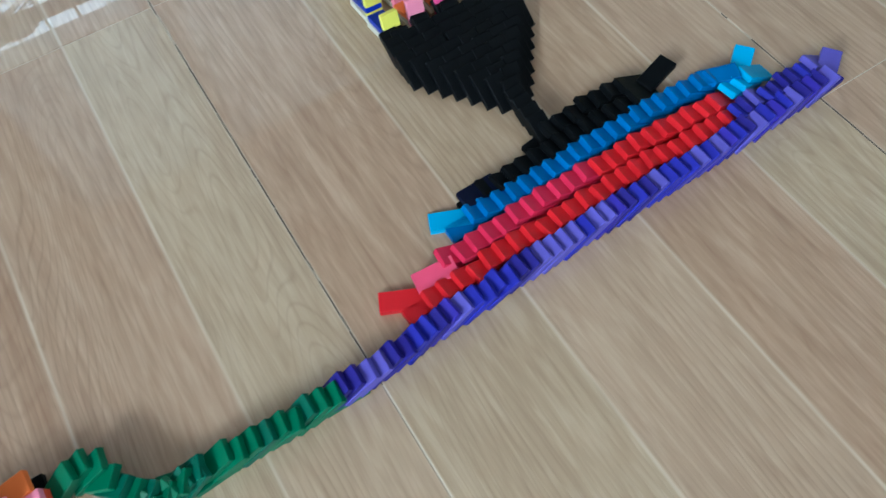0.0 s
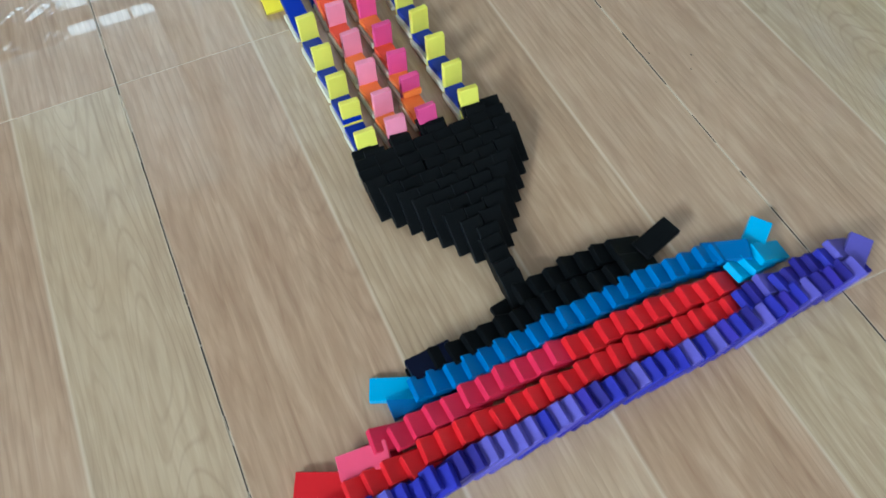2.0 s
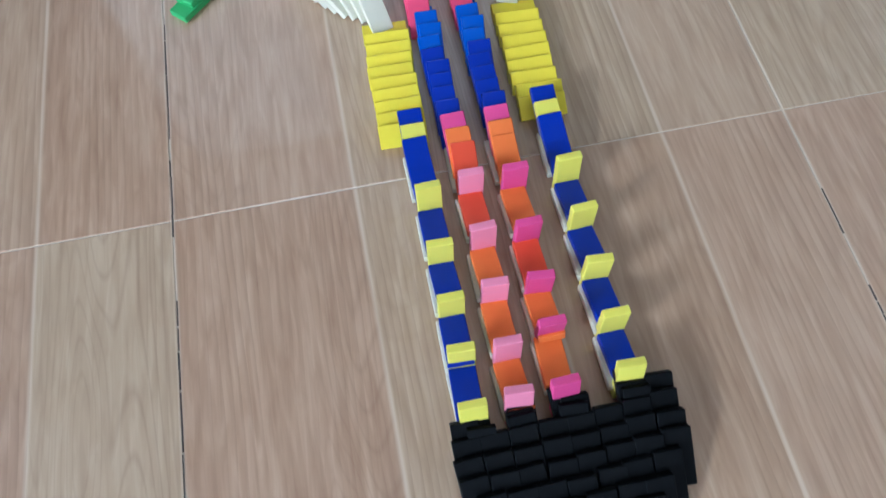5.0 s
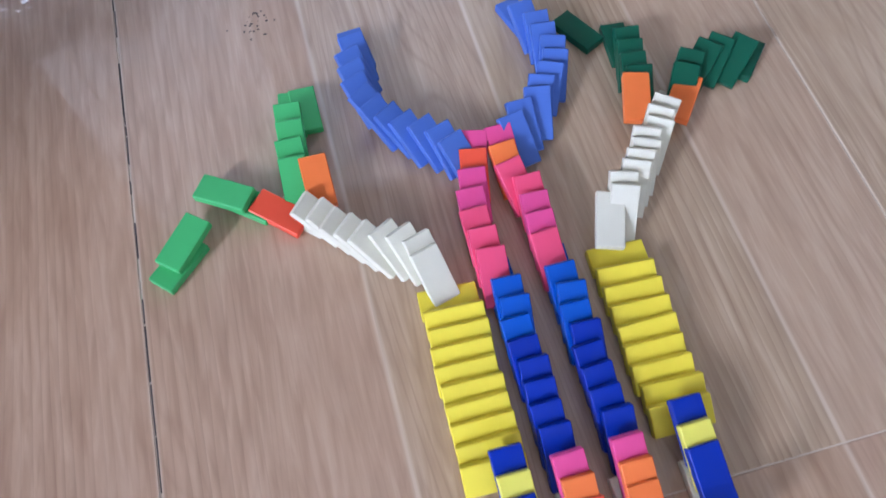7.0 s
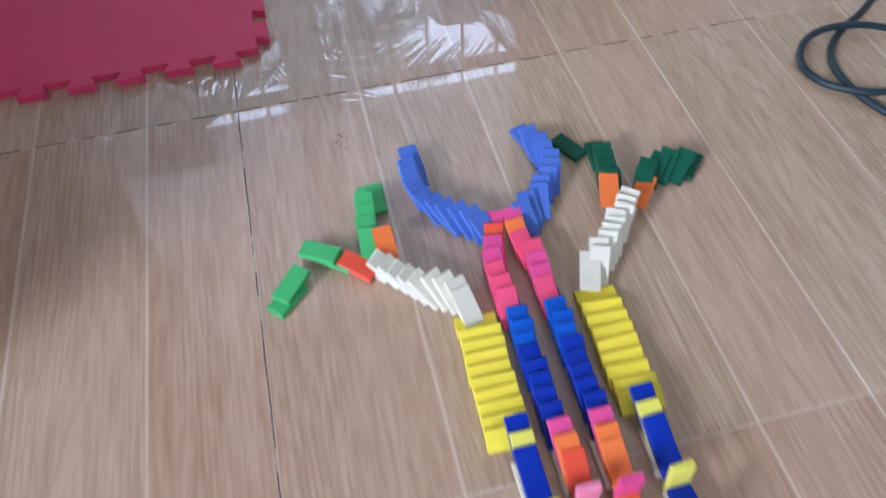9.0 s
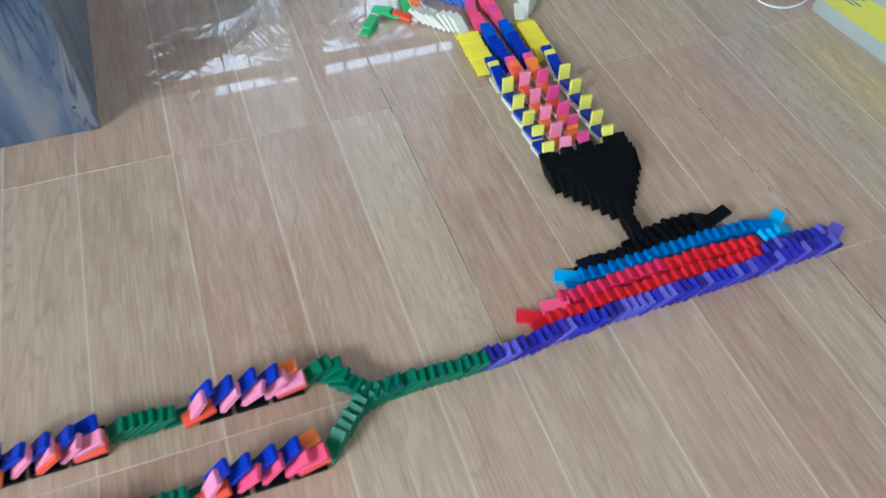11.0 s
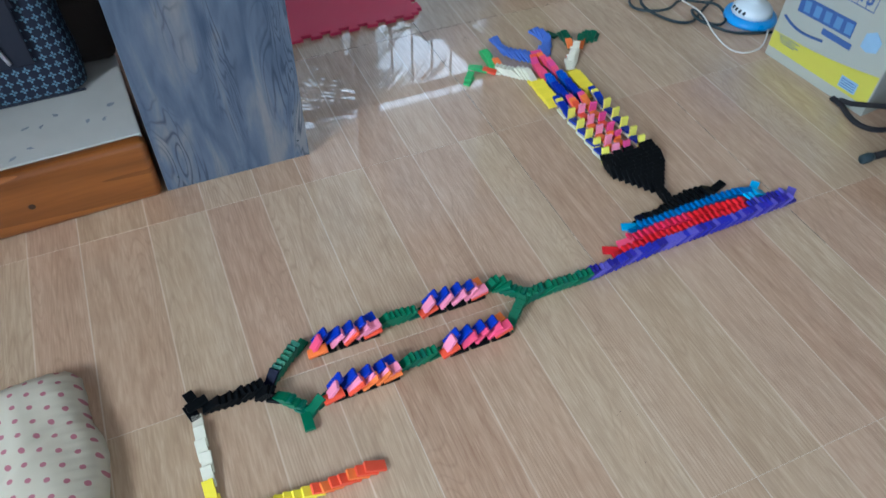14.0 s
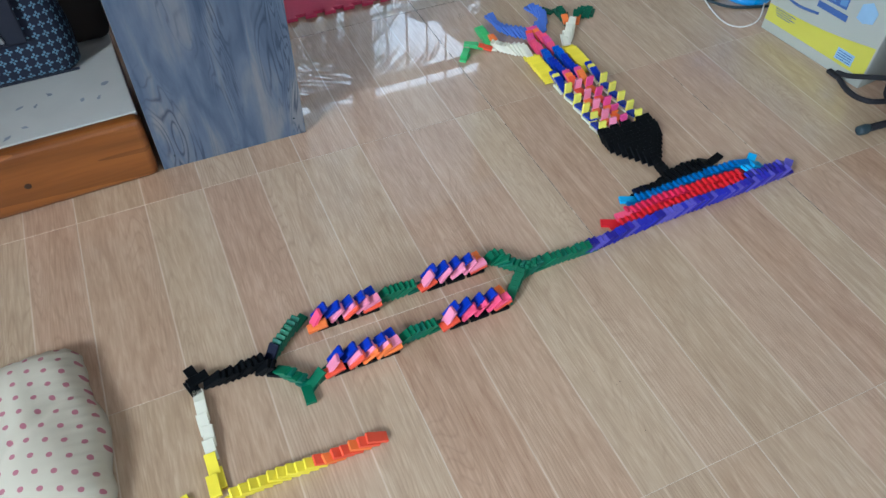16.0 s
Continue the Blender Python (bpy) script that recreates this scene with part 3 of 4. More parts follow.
def along(path, s):
    """Place and heading at the distance s along a polyline."""
    for (ax, ay), (bx, by) in zip(path, path[1:]):
        d = math.hypot(bx - ax, by - ay)
        if s <= d or (bx, by) == path[-1]:
            return ax + (bx - ax) * s / d, ay + (by - ay) * s / d, math.degrees(math.atan2(by - ay, bx - ax))
        s -= d


def smooth_path(path, rounds=2):
    for _ in range(rounds):
        out = [path[0]]
        for a, b in zip(path, path[1:]):
            out += [(a[0] * 0.75 + b[0] * 0.25, a[1] * 0.75 + b[1] * 0.25), (a[0] * 0.25 + b[0] * 0.75, a[1] * 0.25 + b[1] * 0.75)]
        path = out + [path[-1]]
    return path


def chain(path, colours, row, wide=False, count=None, step=0.0172, lift=0.0, wobble=2.5, last_flat=True, side=0.0008, headings=()):
    """A row toppled along the path: each block leans on the next, the last one lies flat."""
    path = smooth_path([tuple(p) for p in path])
    total = sum(math.dist(a, b) for a, b in zip(path, path[1:]))
    reach = W if wide else L
    run = max(total - reach * 0.97, step)
    n = count or max(2, round(run / step) + 1)
    gap = run / (n - 1)
    tilt = math.degrees(math.asin(min(0.9, T / gap)))
    for i in range(n):
        x, y, h = along(path, i * gap)
        a = 0.0 if (i == n - 1 and last_flat) else tilt * (1 + rnd.uniform(-0.03, 0.03))
        colour = colours(i, n) if callable(colours) else colours[min(len(colours) - 1, i * len(colours) // n)]
        if headings:
            k = i / (n - 1) * (len(headings) - 1)
            j = min(int(k), len(headings) - 2)
            h = headings[j] + (headings[j + 1] - headings[j]) * (k - j)
            mx, my, _ = along(path, min(total, i * gap + reach / 2))
            x, y = mx - reach / 2 * math.cos(radians(h)), my - reach / 2 * math.sin(radians(h))
        turn = h + rnd.gauss(0, wobble)
        off = rnd.gauss(0, side)
        m = pose(x - off * math.sin(radians(h)), y + off * math.cos(radians(h)), lift, 0, 0, turn) @ pose(0, 0, 0, 0, -a, 0)
        piece(colour, m, row, wide)


def flat(colour, x, y, heading, row, z=0.0, tilt=0.0, wide=False, roll=0.0, extra="lying flat"):
    """A single block centred at x, y."""
    m = pose(x, y, z, 0, 0, heading) @ pose(0, 0, 0, roll, -tilt, 0) @ Matrix.Translation((-(W if wide else L) / 2, 0, 0))
    piece(colour, m, row, wide, extra)


def pick(*names):
    return lambda i, n: rnd.choice(names)


# starting row: orange then yellow, to the lone yellow pieces
chain([(-0.087, -0.882), (-0.225, -0.882), (-0.345, -0.876), (-0.394, -0.880), (-0.425, -0.893)], lambda i, n: ("vermilion", "vermilion", "orange")[i % 3] if i < n * 0.36 else "yellow", "orange and yellow starting row", step=0.018)
flat("yellow", -0.441, -0.900, 216, "orange and yellow starting row", tilt=0)
flat("yellow", -0.488, -0.863, 103, "orange and yellow starting row")
flat("yellow", -0.418, -0.832, 92, "white row", z=0.0)
flat("yellow", -0.430, -0.847, 90, "white row", z=0.008, tilt=3)
chain([(-0.420, -0.822), (-0.419, -0.72), (-0.416, -0.620)], lambda i, n: "yellow" if i < 1 else "white", "white row", step=0.030, wobble=2.2, side=0.0015)
# black row to the fork
flat("black", -0.417, -0.583, 108, "black row", z=0.008, tilt=4)
flat("black", -0.424, -0.609, 108, "black row", z=0.0)
flat("black", -0.409, -0.601, 15, "black row", z=0.016)
chain([(-0.398, -0.611), (-0.354, -0.616), (-0.294, -0.613), (-0.245, -0.602)], ["black"], "black row", step=0.0138, wobble=5)
chain([(-0.286, -0.624), (-0.262, -0.634), (-0.228, -0.656)], ["black"], "black row", step=0.0138, wobble=5)
# upper branch
chain([(-0.260, -0.612), (-0.202, -0.560), (-0.176, -0.541), (-0.143, -0.548)], lambda i, n: "ink" if i < 1 else rnd.choice(("green", "teal")), "green rows of the fork", step=0.0138)
chain([(0.014, -0.550), (0.138, -0.549)], pick("green", "green", "green", "teal"), "green rows of the fork", step=0.0138)
chain([(0.290, -0.552), (0.325, -0.546), (0.343, -0.570), (0.372, -0.598), (0.42, -0.605), (0.45, -0.607)], pick("green", "green", "green", "teal"), "green rows of the fork", step=0.0138)
# lower branch
chain([(-0.248, -0.637), (-0.216, -0.677), (-0.182, -0.712)], pick("green", "teal"), "green rows of the fork", step=0.0138)
flat("green", -0.202, -0.727, 268, "green rows of the fork", z=0.004, tilt=6)
chain([(-0.195, -0.706), (-0.136, -0.678)], pick("green", "teal"), "green rows of the fork", step=0.0138)
chain([(0.014, -0.678), (0.138, -0.673)], pick("green", "green", "green", "teal"), "green rows of the fork", step=0.0138)
chain([(0.298, -0.677), (0.333, -0.645), (0.365, -0.618), (0.41, -0.609), (0.45, -0.608)], pick("green", "green", "green", "teal"), "green rows of the fork", step=0.0138)
# joined row: green, then purple
chain([(0.415, -0.607), (0.50, -0.611), (0.585, -0.610)], pick("green", "green", "green", "teal"), "green rows of the fork", step=0.0138)
chain([(0.535, -0.611), (0.61, -0.609), (0.684, -0.602), (0.80, -0.598), (0.95, -0.596), (1.10, -0.593), (1.235, -0.588)], lambda i, n: rnd.choice(("lilac", "lilac", "violet", "purple", "indigo", "purple")), "long purple row", step=0.0138)


def bridge(x0, x1, y, units, row, closing):
    """A low bridge: flat black base, on it leaning orange, pink and blue blocks in steps."""
    n = max(2, round((x1 - x0) / L))
    for i in range(n):
        flat("black", x0 + (i + 0.5) * (x1 - x0) / n, y - 0.011, 0.0, row)
        flat("black", x0 + (i + 0.5) * (x1 - x0) / n, y + 0.012, 0.0, row)
    gap = (x1 - x0 - 0.016) / (units - 0.45)
    for i in range(units):
        x = x0 + 0.004 + i * gap
        last = i == units - 1
        low, midc = rnd.choice(("orange", "vermilion")), rnd.choice(("pink", "rose", "pink"))

        def lean(colour, dx, dy, z, tilt, turn=0.0, wide=False, roll=0.0):
            piece(colour, pose(x + dx, y + dy, z, 0, 0, turn + rnd.gauss(0, 5)) @ pose(0, 0, 0, roll, -tilt - rnd.uniform(-4, 4), 0), row, wide, extra="leaning")

        if last and closing:
            lean(low, -0.012, -0.012, 0.009, 12)
            lean(midc, -0.014, -0.013, 0.018, 14)
            lean("orange", -0.020, 0.008, 0.020, 12, 10)
        elif last:
            lean(low, -0.012, -0.013, 0.009, 14)
            lean(midc, -0.012, -0.012, 0.019, 18)
            lean("blue", -0.018, 0.010, 0.022, 16, 6)
        elif i == 0:
            lean(low, -0.020, -0.016, 0.008, 12)
            lean(midc, -0.006, -0.008, 0.009, 58)
            lean("blue", 0.000, 0.003, 0.017, 44)
        else:
            if rnd.random() < 0.4:
                lean(low, 0.006, -0.015, 0.009, 40)
            lean(midc, 0.006, -0.009, 0.009, 47)
            lean("blue", -0.002, 0.001, 0.018, 45)


bridge(-0.138, 0.020, -0.552, 5, "stepped bridges", False)
bridge(0.138, 0.295, -0.547, 5, "stepped bridges", True)
bridge(-0.140, 0.020, -0.680, 5, "stepped bridges", False)
bridge(0.140, 0.300, -0.670, 5, "stepped bridges", True)

# returning rows
chain([(1.236, -0.566), (1.17, -0.569), (1.06, -0.571)], pick("indigo", "purple", "indigo", "lilac"), "short purple row", step=0.0138)
flat("lilac", 1.222, -0.578, 35, "short purple row", z=0.016, tilt=8)
chain([(1.11, -0.572), (1.0, -0.570), (0.85, -0.569), (0.72, -0.576), (0.655, -0.580)], ["red"], "lower red row", step=0.0178)
flat("red", 0.660, -0.556, 155, "lower red row")
chain([(1.170, -0.536), (1.12, -0.540), (1.075, -0.544)], ["cyan"], "upper red row", step=0.0178)
chain([(1.115, -0.546), (1.03, -0.543), (0.90, -0.540), (0.80, -0.545), (0.72, -0.551), (0.69, -0.554)], lambda i, n: "red" if i < n * 0.45 else "crimson", "upper red row", step=0.0178)
flat("rose", 0.702, -0.556, 172, "upper red row", z=0.013, tilt=-8)
chain([(1.135, -0.518), (1.05, -0.514), (0.95, -0.513), (0.85, -0.518), (0.742, -0.520)], ["azure"], "bright blue row", step=0.0178, wobble=1.5)
flat("cyan", 0.752, -0.503, 157, "bright blue row", z=0.0)
flat("cyan", 1.146, -0.518, 38, "bright blue row", z=0.013, tilt=14)
flat("azure", 1.108, -0.520, 335, "bright blue row", z=0.018, tilt=10)
# black bar
chain([(1.045, -0.491), (0.95, -0.493), (0.85, -0.497), (0.770, -0.500)], pick("black"), "black crossbar", step=0.0172)
chain([(1.045, -0.470), (0.98, -0.468), (0.92, -0.470), (0.873, -0.476)], pick("black"), "black crossbar", step=0.0172)
flat("black", 1.057, -0.474, 14, "black crossbar", z=0.013, tilt=8)
flat("ink", 0.793, -0.498, 184, "black crossbar", z=0.016, tilt=4)


# fan of black dominoes spreading from a narrow neck
def fan():
    row = "black fan"
    for i in range(4):
        piece("black", pose(0.9005 + 0.0006 * i, -0.487 + 0.0155 * i, 0, 0, 0, 92) @ pose(0, 0, 0, 0, -28, 0), row)
    for k in range(11):
        count = min(8, k + 1)
        for j in range(count):
            off = j - (count - 1) / 2
            if k == 10 and j in (1, 3, 5):
                continue
            y = -0.427 + 0.0148 * k + rnd.gauss(0, 0.0009) + 0.0016 * max(0.0, off)
            piece("black", pose(0.904 + off * 0.0225, y, 0, 0, 0, 90 - off * 0.6 + rnd.gauss(0, 1.3)) @ pose(0, 0, 0, 0, -30 + rnd.uniform(-1, 1), 0), row)


fan()


# four body rows: upright blocks between flat sloping ones
def body_row(x0, x1, ys, uprights, flats, row):
    """Upright blocks at the places ys along the row; between them sloping blocks on white ones."""
    n = len(ys)
    for i, y in enumerate(ys):
        x = x0 + (x1 - x0) * i / (n - 1)
        first = i == 0
        lean = 74 if first else 87 + rnd.uniform(-4, 4)
        back = 0.010 if first else 0.0
        piece(uprights(i, n), pose(x, y - back, 0, 0, 0, 90 + rnd.gauss(0, 2.5)) @ pose(0, 0, 0, 0, -lean, 0), row, extra="standing almost upright")
        far = ys[i + 1] if i + 1 < n else y + 0.05
        if i + 1 < n:
            piece("white", pose(x - 0.0025, far - 0.007, 0, 0, 0, 270 + rnd.gauss(0, 1)) @ pose(0, 0, 0, 0, -8, 0), row, extra="lying beneath another block")
            piece(flats(i, n), pose(x, far - 0.008, 0.0082, 0, 0, 270 + rnd.gauss(0, 1.5)) @ pose(0, 0, 0, 0, -14, 0), row, extra="lying on a white one")
    for k in range(2):
        piece("black", pose(x0 + 0.001, ys[0] - 0.052 + 0.015 * k, 0, 0, 0, 90 + rnd.gauss(0, 3)) @ pose(0, 0, 0, 0, -34, 0), row)


body_row(0.834, 0.837, (-0.234, -0.190, -0.144, -0.094, -0.040), pick("lemon"), pick("blue"), "outer body rows")
body_row(0.871, 0.877, (-0.230, -0.192, -0.139, -0.088, -0.030), pick("pink"), lambda i, n: ("orange", "orange", "orange", "vermilion")[min(i, 3)], "inner body rows")
body_row(0.909, 0.917, (-0.230, -0.178, -0.138, -0.087, -0.033), pick("magenta"), lambda i, n: ("orange", "orange", "vermilion", "orange")[min(i, 3)], "inner body rows")
body_row(0.962, 0.966, (-0.227, -0.185, -0.136, -0.086, -0.037), pick("lemon"), pick("blue"), "outer body rows")


def toppled(colour, x, y, z, tilt, row):
    """A block with its lower end at x, y that points along the body."""
    piece(colour, pose(x, y, z, 0, 0, 90 + rnd.gauss(0, 1.5)) @ pose(0, 0, 0, 0, -tilt, 0), row)


for x in (0.836, 0.966):
    toppled("white", x - 0.002, -0.028, 0.0, 2, "outer body rows")
    toppled("blue", x, 0.013, 0.012, 16, "outer body rows")
    toppled("lemon", x, -0.004, 0.011, 20, "outer body rows")
    toppled("blue", x, -0.020, 0.012, 17, "outer body rows")
    toppled("blue", x + 0.001, -0.036, 0.009, 14, "outer body rows")
for x, c in ((0.876, "vermilion"), (0.917, "orange")):
    toppled("white", x - 0.003, -0.026, 0.0, 2, "inner body rows")
    toppled("magenta", x, 0.002, 0.008, 26, "inner body rows")
    toppled("orange", x, -0.015, 0.008, 24, "inner body rows")
    toppled(c, x, -0.032, 0.009, 18, "inner body rows")
# yellow shoulders lie on their long sides
for x, y in ((0.829, 0.036), (0.968, 0.040)):
    chain([(x - 0.001, y), (x, 0.12), (x + 0.003, 0.188)], ["yellow"], "yellow shoulder blocks", wide=True, step=0.0152, wobble=1.0)
# blue neck rows, then pink
for x, xe in ((0.873, 0.876), (0.918, 0.921)):
    chain([(x, 0.024), (x, 0.12), (xe, 0.200)], lambda i, n: "blue" if i < n * 0.5 else "sea_blue", "blue neck rows", step=0.0168)
chain([(0.868, 0.165), (0.870, 0.228), (0.880, 0.275), (0.890, 0.318)], lambda i, n: "vermilion" if i == n - 2 else rnd.choice(("rose", "rose", "magenta")), "pink neck rows", step=0.0172, wobble=3, last_flat=False)
chain([(0.918, 0.168), (0.917, 0.232), (0.911, 0.262), (0.909, 0.318)], lambda i, n: "orange" if i == n - 2 else rnd.choice(("rose", "rose", "magenta")), "pink neck rows", step=0.0172, wobble=3, last_flat=False)
# cornflower blue horns
chain([(0.885, 0.278), (0.864, 0.310), (0.845, 0.324), (0.826, 0.340), (0.812, 0.358), (0.807, 0.384), (0.809, 0.414), (0.816, 0.462)], ["sky_blue"], "cornflower blue horns", count=12, side=0.0015, headings=(112, 114, 117, 122, 128, 116, 108, 100, 98))
chain([(0.912, 0.285), (0.933, 0.316), (0.954, 0.333), (0.974, 0.356), (0.984, 0.378), (0.979, 0.400), (0.972, 0.418), (0.970, 0.460)], ["sky_blue"], "cornflower blue horns", count=11, side=0.0015, headings=(100, 90, 74, 68, 70, 76, 88, 98, 104))
# left arm
chain([(0.827, 0.179), (0.825, 0.208), (0.812, 0.226), (0.790, 0.234), (0.771, 0.246), (0.752, 0.264), (0.720, 0.297)], ["white"], "white arms", step=0.0130, wobble=3, side=0.0015, headings=(104, 110, 120, 130, 136, 141, 139))
flat("vermilion", 0.718, 0.287, 138, "light green ends", z=0.004, tilt=6)
flat("leaf", 0.694, 0.304, 142, "light green ends", z=0.004, tilt=3)
flat("leaf", 0.678, 0.313, 146, "light green ends", z=0.010, tilt=-4)
flat("leaf", 0.633, 0.265, 225, "light green ends", z=0.0)
flat("leaf", 0.6405, 0.278, 230, "light green ends", z=0.008, tilt=-4)
flat("orange", 0.754, 0.300, 91, "light green ends", z=0.017, tilt=8)
chain([(0.737, 0.287), (0.739, 0.335), (0.742, 0.362), (0.750, 0.405)], ["leaf"], "light green ends", step=0.0165)
flat("leaf", 0.757, 0.384, 90, "light green ends", z=0.002)
# right arm
chain([(0.976, 0.196), (0.995, 0.230), (1.013, 0.250), (1.033, 0.267), (1.051, 0.290), (1.069, 0.318)], ["white"], "white arms", step=0.0128, side=0.0015, headings=(72, 72, 66, 60, 54, 52))
flat("white", 0.971, 0.205, 71, "white arms", z=0.016, tilt=10)
flat("orange", 1.034, 0.309, 73, "dark green ends", z=0.020, tilt=8)
chain([(1.040, 0.302), (1.047, 0.350), (1.049, 0.375), (1.044, 0.405)], ["bottle"], "dark green ends", step=0.0165)
flat("bottle", 1.019, 0.408, 118, "dark green ends", z=0.0)
flat("orange", 1.078, 0.305, 52, "dark green ends", z=0.010, tilt=8)
chain([(1.072, 0.296), (1.095, 0.332), (1.117, 0.340), (1.142, 0.332), (1.180, 0.340)], ["bottle"], "dark green ends", step=0.016, wobble=6, headings=(58, 50, 46, 42, 40))


# ---- things round the edges of the room ----
def puzzle_mat():
    """Square foam mat with interlocking tabs on its edges."""
    x1, y0, size = 0.640, 0.716, 0.62
    pts = []
    n = 9
    p = size / n
    for i in range(n):
        x = x1 - size + p * i
        pts += [(x + p * 0.12, y0), (x + p * 0.02, y0 - 0.019), (x + p * 0.62, y0 - 0.019), (x + p * 0.52, y0)]
    pts.append((x1, y0))
    for i in range(n):
        y = y0 + p * i
        pts += [(x1, y + p * 0.38), (x1 + 0.019, y + p * 0.28), (x1 + 0.019, y + p * 0.98), (x1, y + p * 0.88)]
    pts += [(x1, y0 + size), (x1 - size, y0 + size)]
    part("play_mat", outline(pts, 0.0005, 0.0125), MATRED)
    tagged(bpy.data.objects["play_mat"], "red foam puzzle mat with interlocking edge tabs", "mat")


puzzle_mat()


def cushion(name, cx, cy, sx, sy, h, material, label, seed, turn=0.0):
    """A slack stuffed cushion with puckered edges and creases."""
    bm = bmesh.new()
    nx, ny = 44, 54
    top, bot = {}, {}
    for i in range(nx + 1):
        for j in range(ny + 1):
            u, v = 2 * i / nx - 1, 2 * j / ny - 1
            edge = (1 - abs(u) ** 5) * (1 - abs(v) ** 5)
            r = 1 - 0.035 * (abs(u) ** 4) * (1 - v * v) - 0.035 * (abs(v) ** 4) * (1 - u * u)
            r *= 1 - 0.15 * abs(u * v) ** 5 + 0.03 * math.sin(6 * v + 2 * u) * abs(u) ** 4
            x, y = u * sx * r, v * sy * r
            crease = noise.noise((x * 7 + seed, y * 4, 0.3)) * 0.018 + noise.noise((x * 22, y * 9 + seed, 1.3)) * 0.006 - 0.014 * math.exp(-((x * 0.8 - y * 0.6 + 0.11) / 0.012) ** 2) - 0.010 * math.exp(-((x * 0.6 - y * 0.8 - 0.10) / 0.010) ** 2)
            pucker = 0.004 * math.sin(v * 60 + 3 * u) * abs(u) ** 6 + 0.004 * math.sin(u * 50) * abs(v) ** 6
            z = max(0.004, h * max(0.0, edge) ** 0.45 + crease * edge + pucker)
            x += 0.006 * noise.noise((u * 3, v * 6, seed))
            top[i, j] = bm.verts.new((x, y, z + 0.002))
            bot[i, j] = top[i, j] if i in (0, nx) or j in (0, ny) else bm.verts.new((x, y, 0.001))
    for i in range(nx):
        for j in range(ny):
            bm.faces.new((top[i, j], top[i + 1, j], top[i + 1, j + 1], top[i, j + 1]))
            bm.faces.new((bot[i, j + 1], bot[i + 1, j + 1], bot[i + 1, j], bot[i, j]))
    ob = part(name, bm, material, smooth=True, m=pose(cx, cy, 0, 0, 0, turn))
    return tagged(ob, label, "cushion")


cushion("dotted_cushion", -0.905, -0.640, 0.31, 0.225, 0.075, DOTS, "white cotton cushion with dusty pink dots on the floor", 2.0, 5.5)
cushion("pink_cushion", -0.845, -0.985, 0.27, 0.19, 0.05, PINKCLOTH, "plain pink cotton cushion beside the dotted one", 5.0, 4)


def bag():
    b = thing("tote_bag", pose(-0.665, 0.490, 0.188, 0, 0, 1), "navy tote bag with pale blue flower print on the bed", "bag")
    bm = bmesh.new()
    rings = []
    for k, (z, f) in enumerate(((0.0, 0.94), (0.012, 1.0), (0.06, 1.02), (0.14, 0.99), (0.22, 0.95), (0.30, 0.92))):
        ring = []
        for i in range(40):
            a = 2 * math.pi * i / 40
            c, s = math.cos(a), math.sin(a)
            x = 0.19 * f * math.copysign(abs(c) ** 0.35, c)
            y = 0.10 * f * math.copysign(abs(s) ** 0.35, s)
            w = 0.006 * noise.noise((x * 14, y * 14, z * 12))
            ring.append(bm.verts.new((x + w, y + w, z)))
        rings.append(ring)
    for a, c in zip(rings, rings[1:]):
        for i in range(40):
            bm.faces.new((a[i], a[(i + 1) % 40], c[(i + 1) % 40], c[i]))
    bm.faces.new(list(reversed(rings[0])))
    part("body", bm, BAGCLOTH, b, smooth=True)
    part("lining", box(-0.165, -0.085, 0.20, 0.165, 0.085, 0.285, bevel=0.02), NAVY, b)
    part("pocket", box(-0.10, -0.112, 0.115, 0.09, -0.104, 0.30, bevel=0.004), NAVY, b, "plain dark navy front panel")
    part("zip", tube([(0.0, -0.115, 0.31), (0.012, -0.115, 0.22), (0.035, -0.115, 0.13)], 0.006), STEEL, b, "bright metal zip")
    part("handle", tube([(-0.11, -0.10, 0.27), (-0.09, -0.10, 0.40), (0.06, -0.10, 0.40), (0.09, -0.10, 0.27)], 0.010), NAVY, b)
    part("edge_trim", tube([(-0.18, -0.098, 0.004), (0.0, -0.10, 0.004), (0.18, -0.098, 0.004)], 0.004), NAVY, b)


bag()


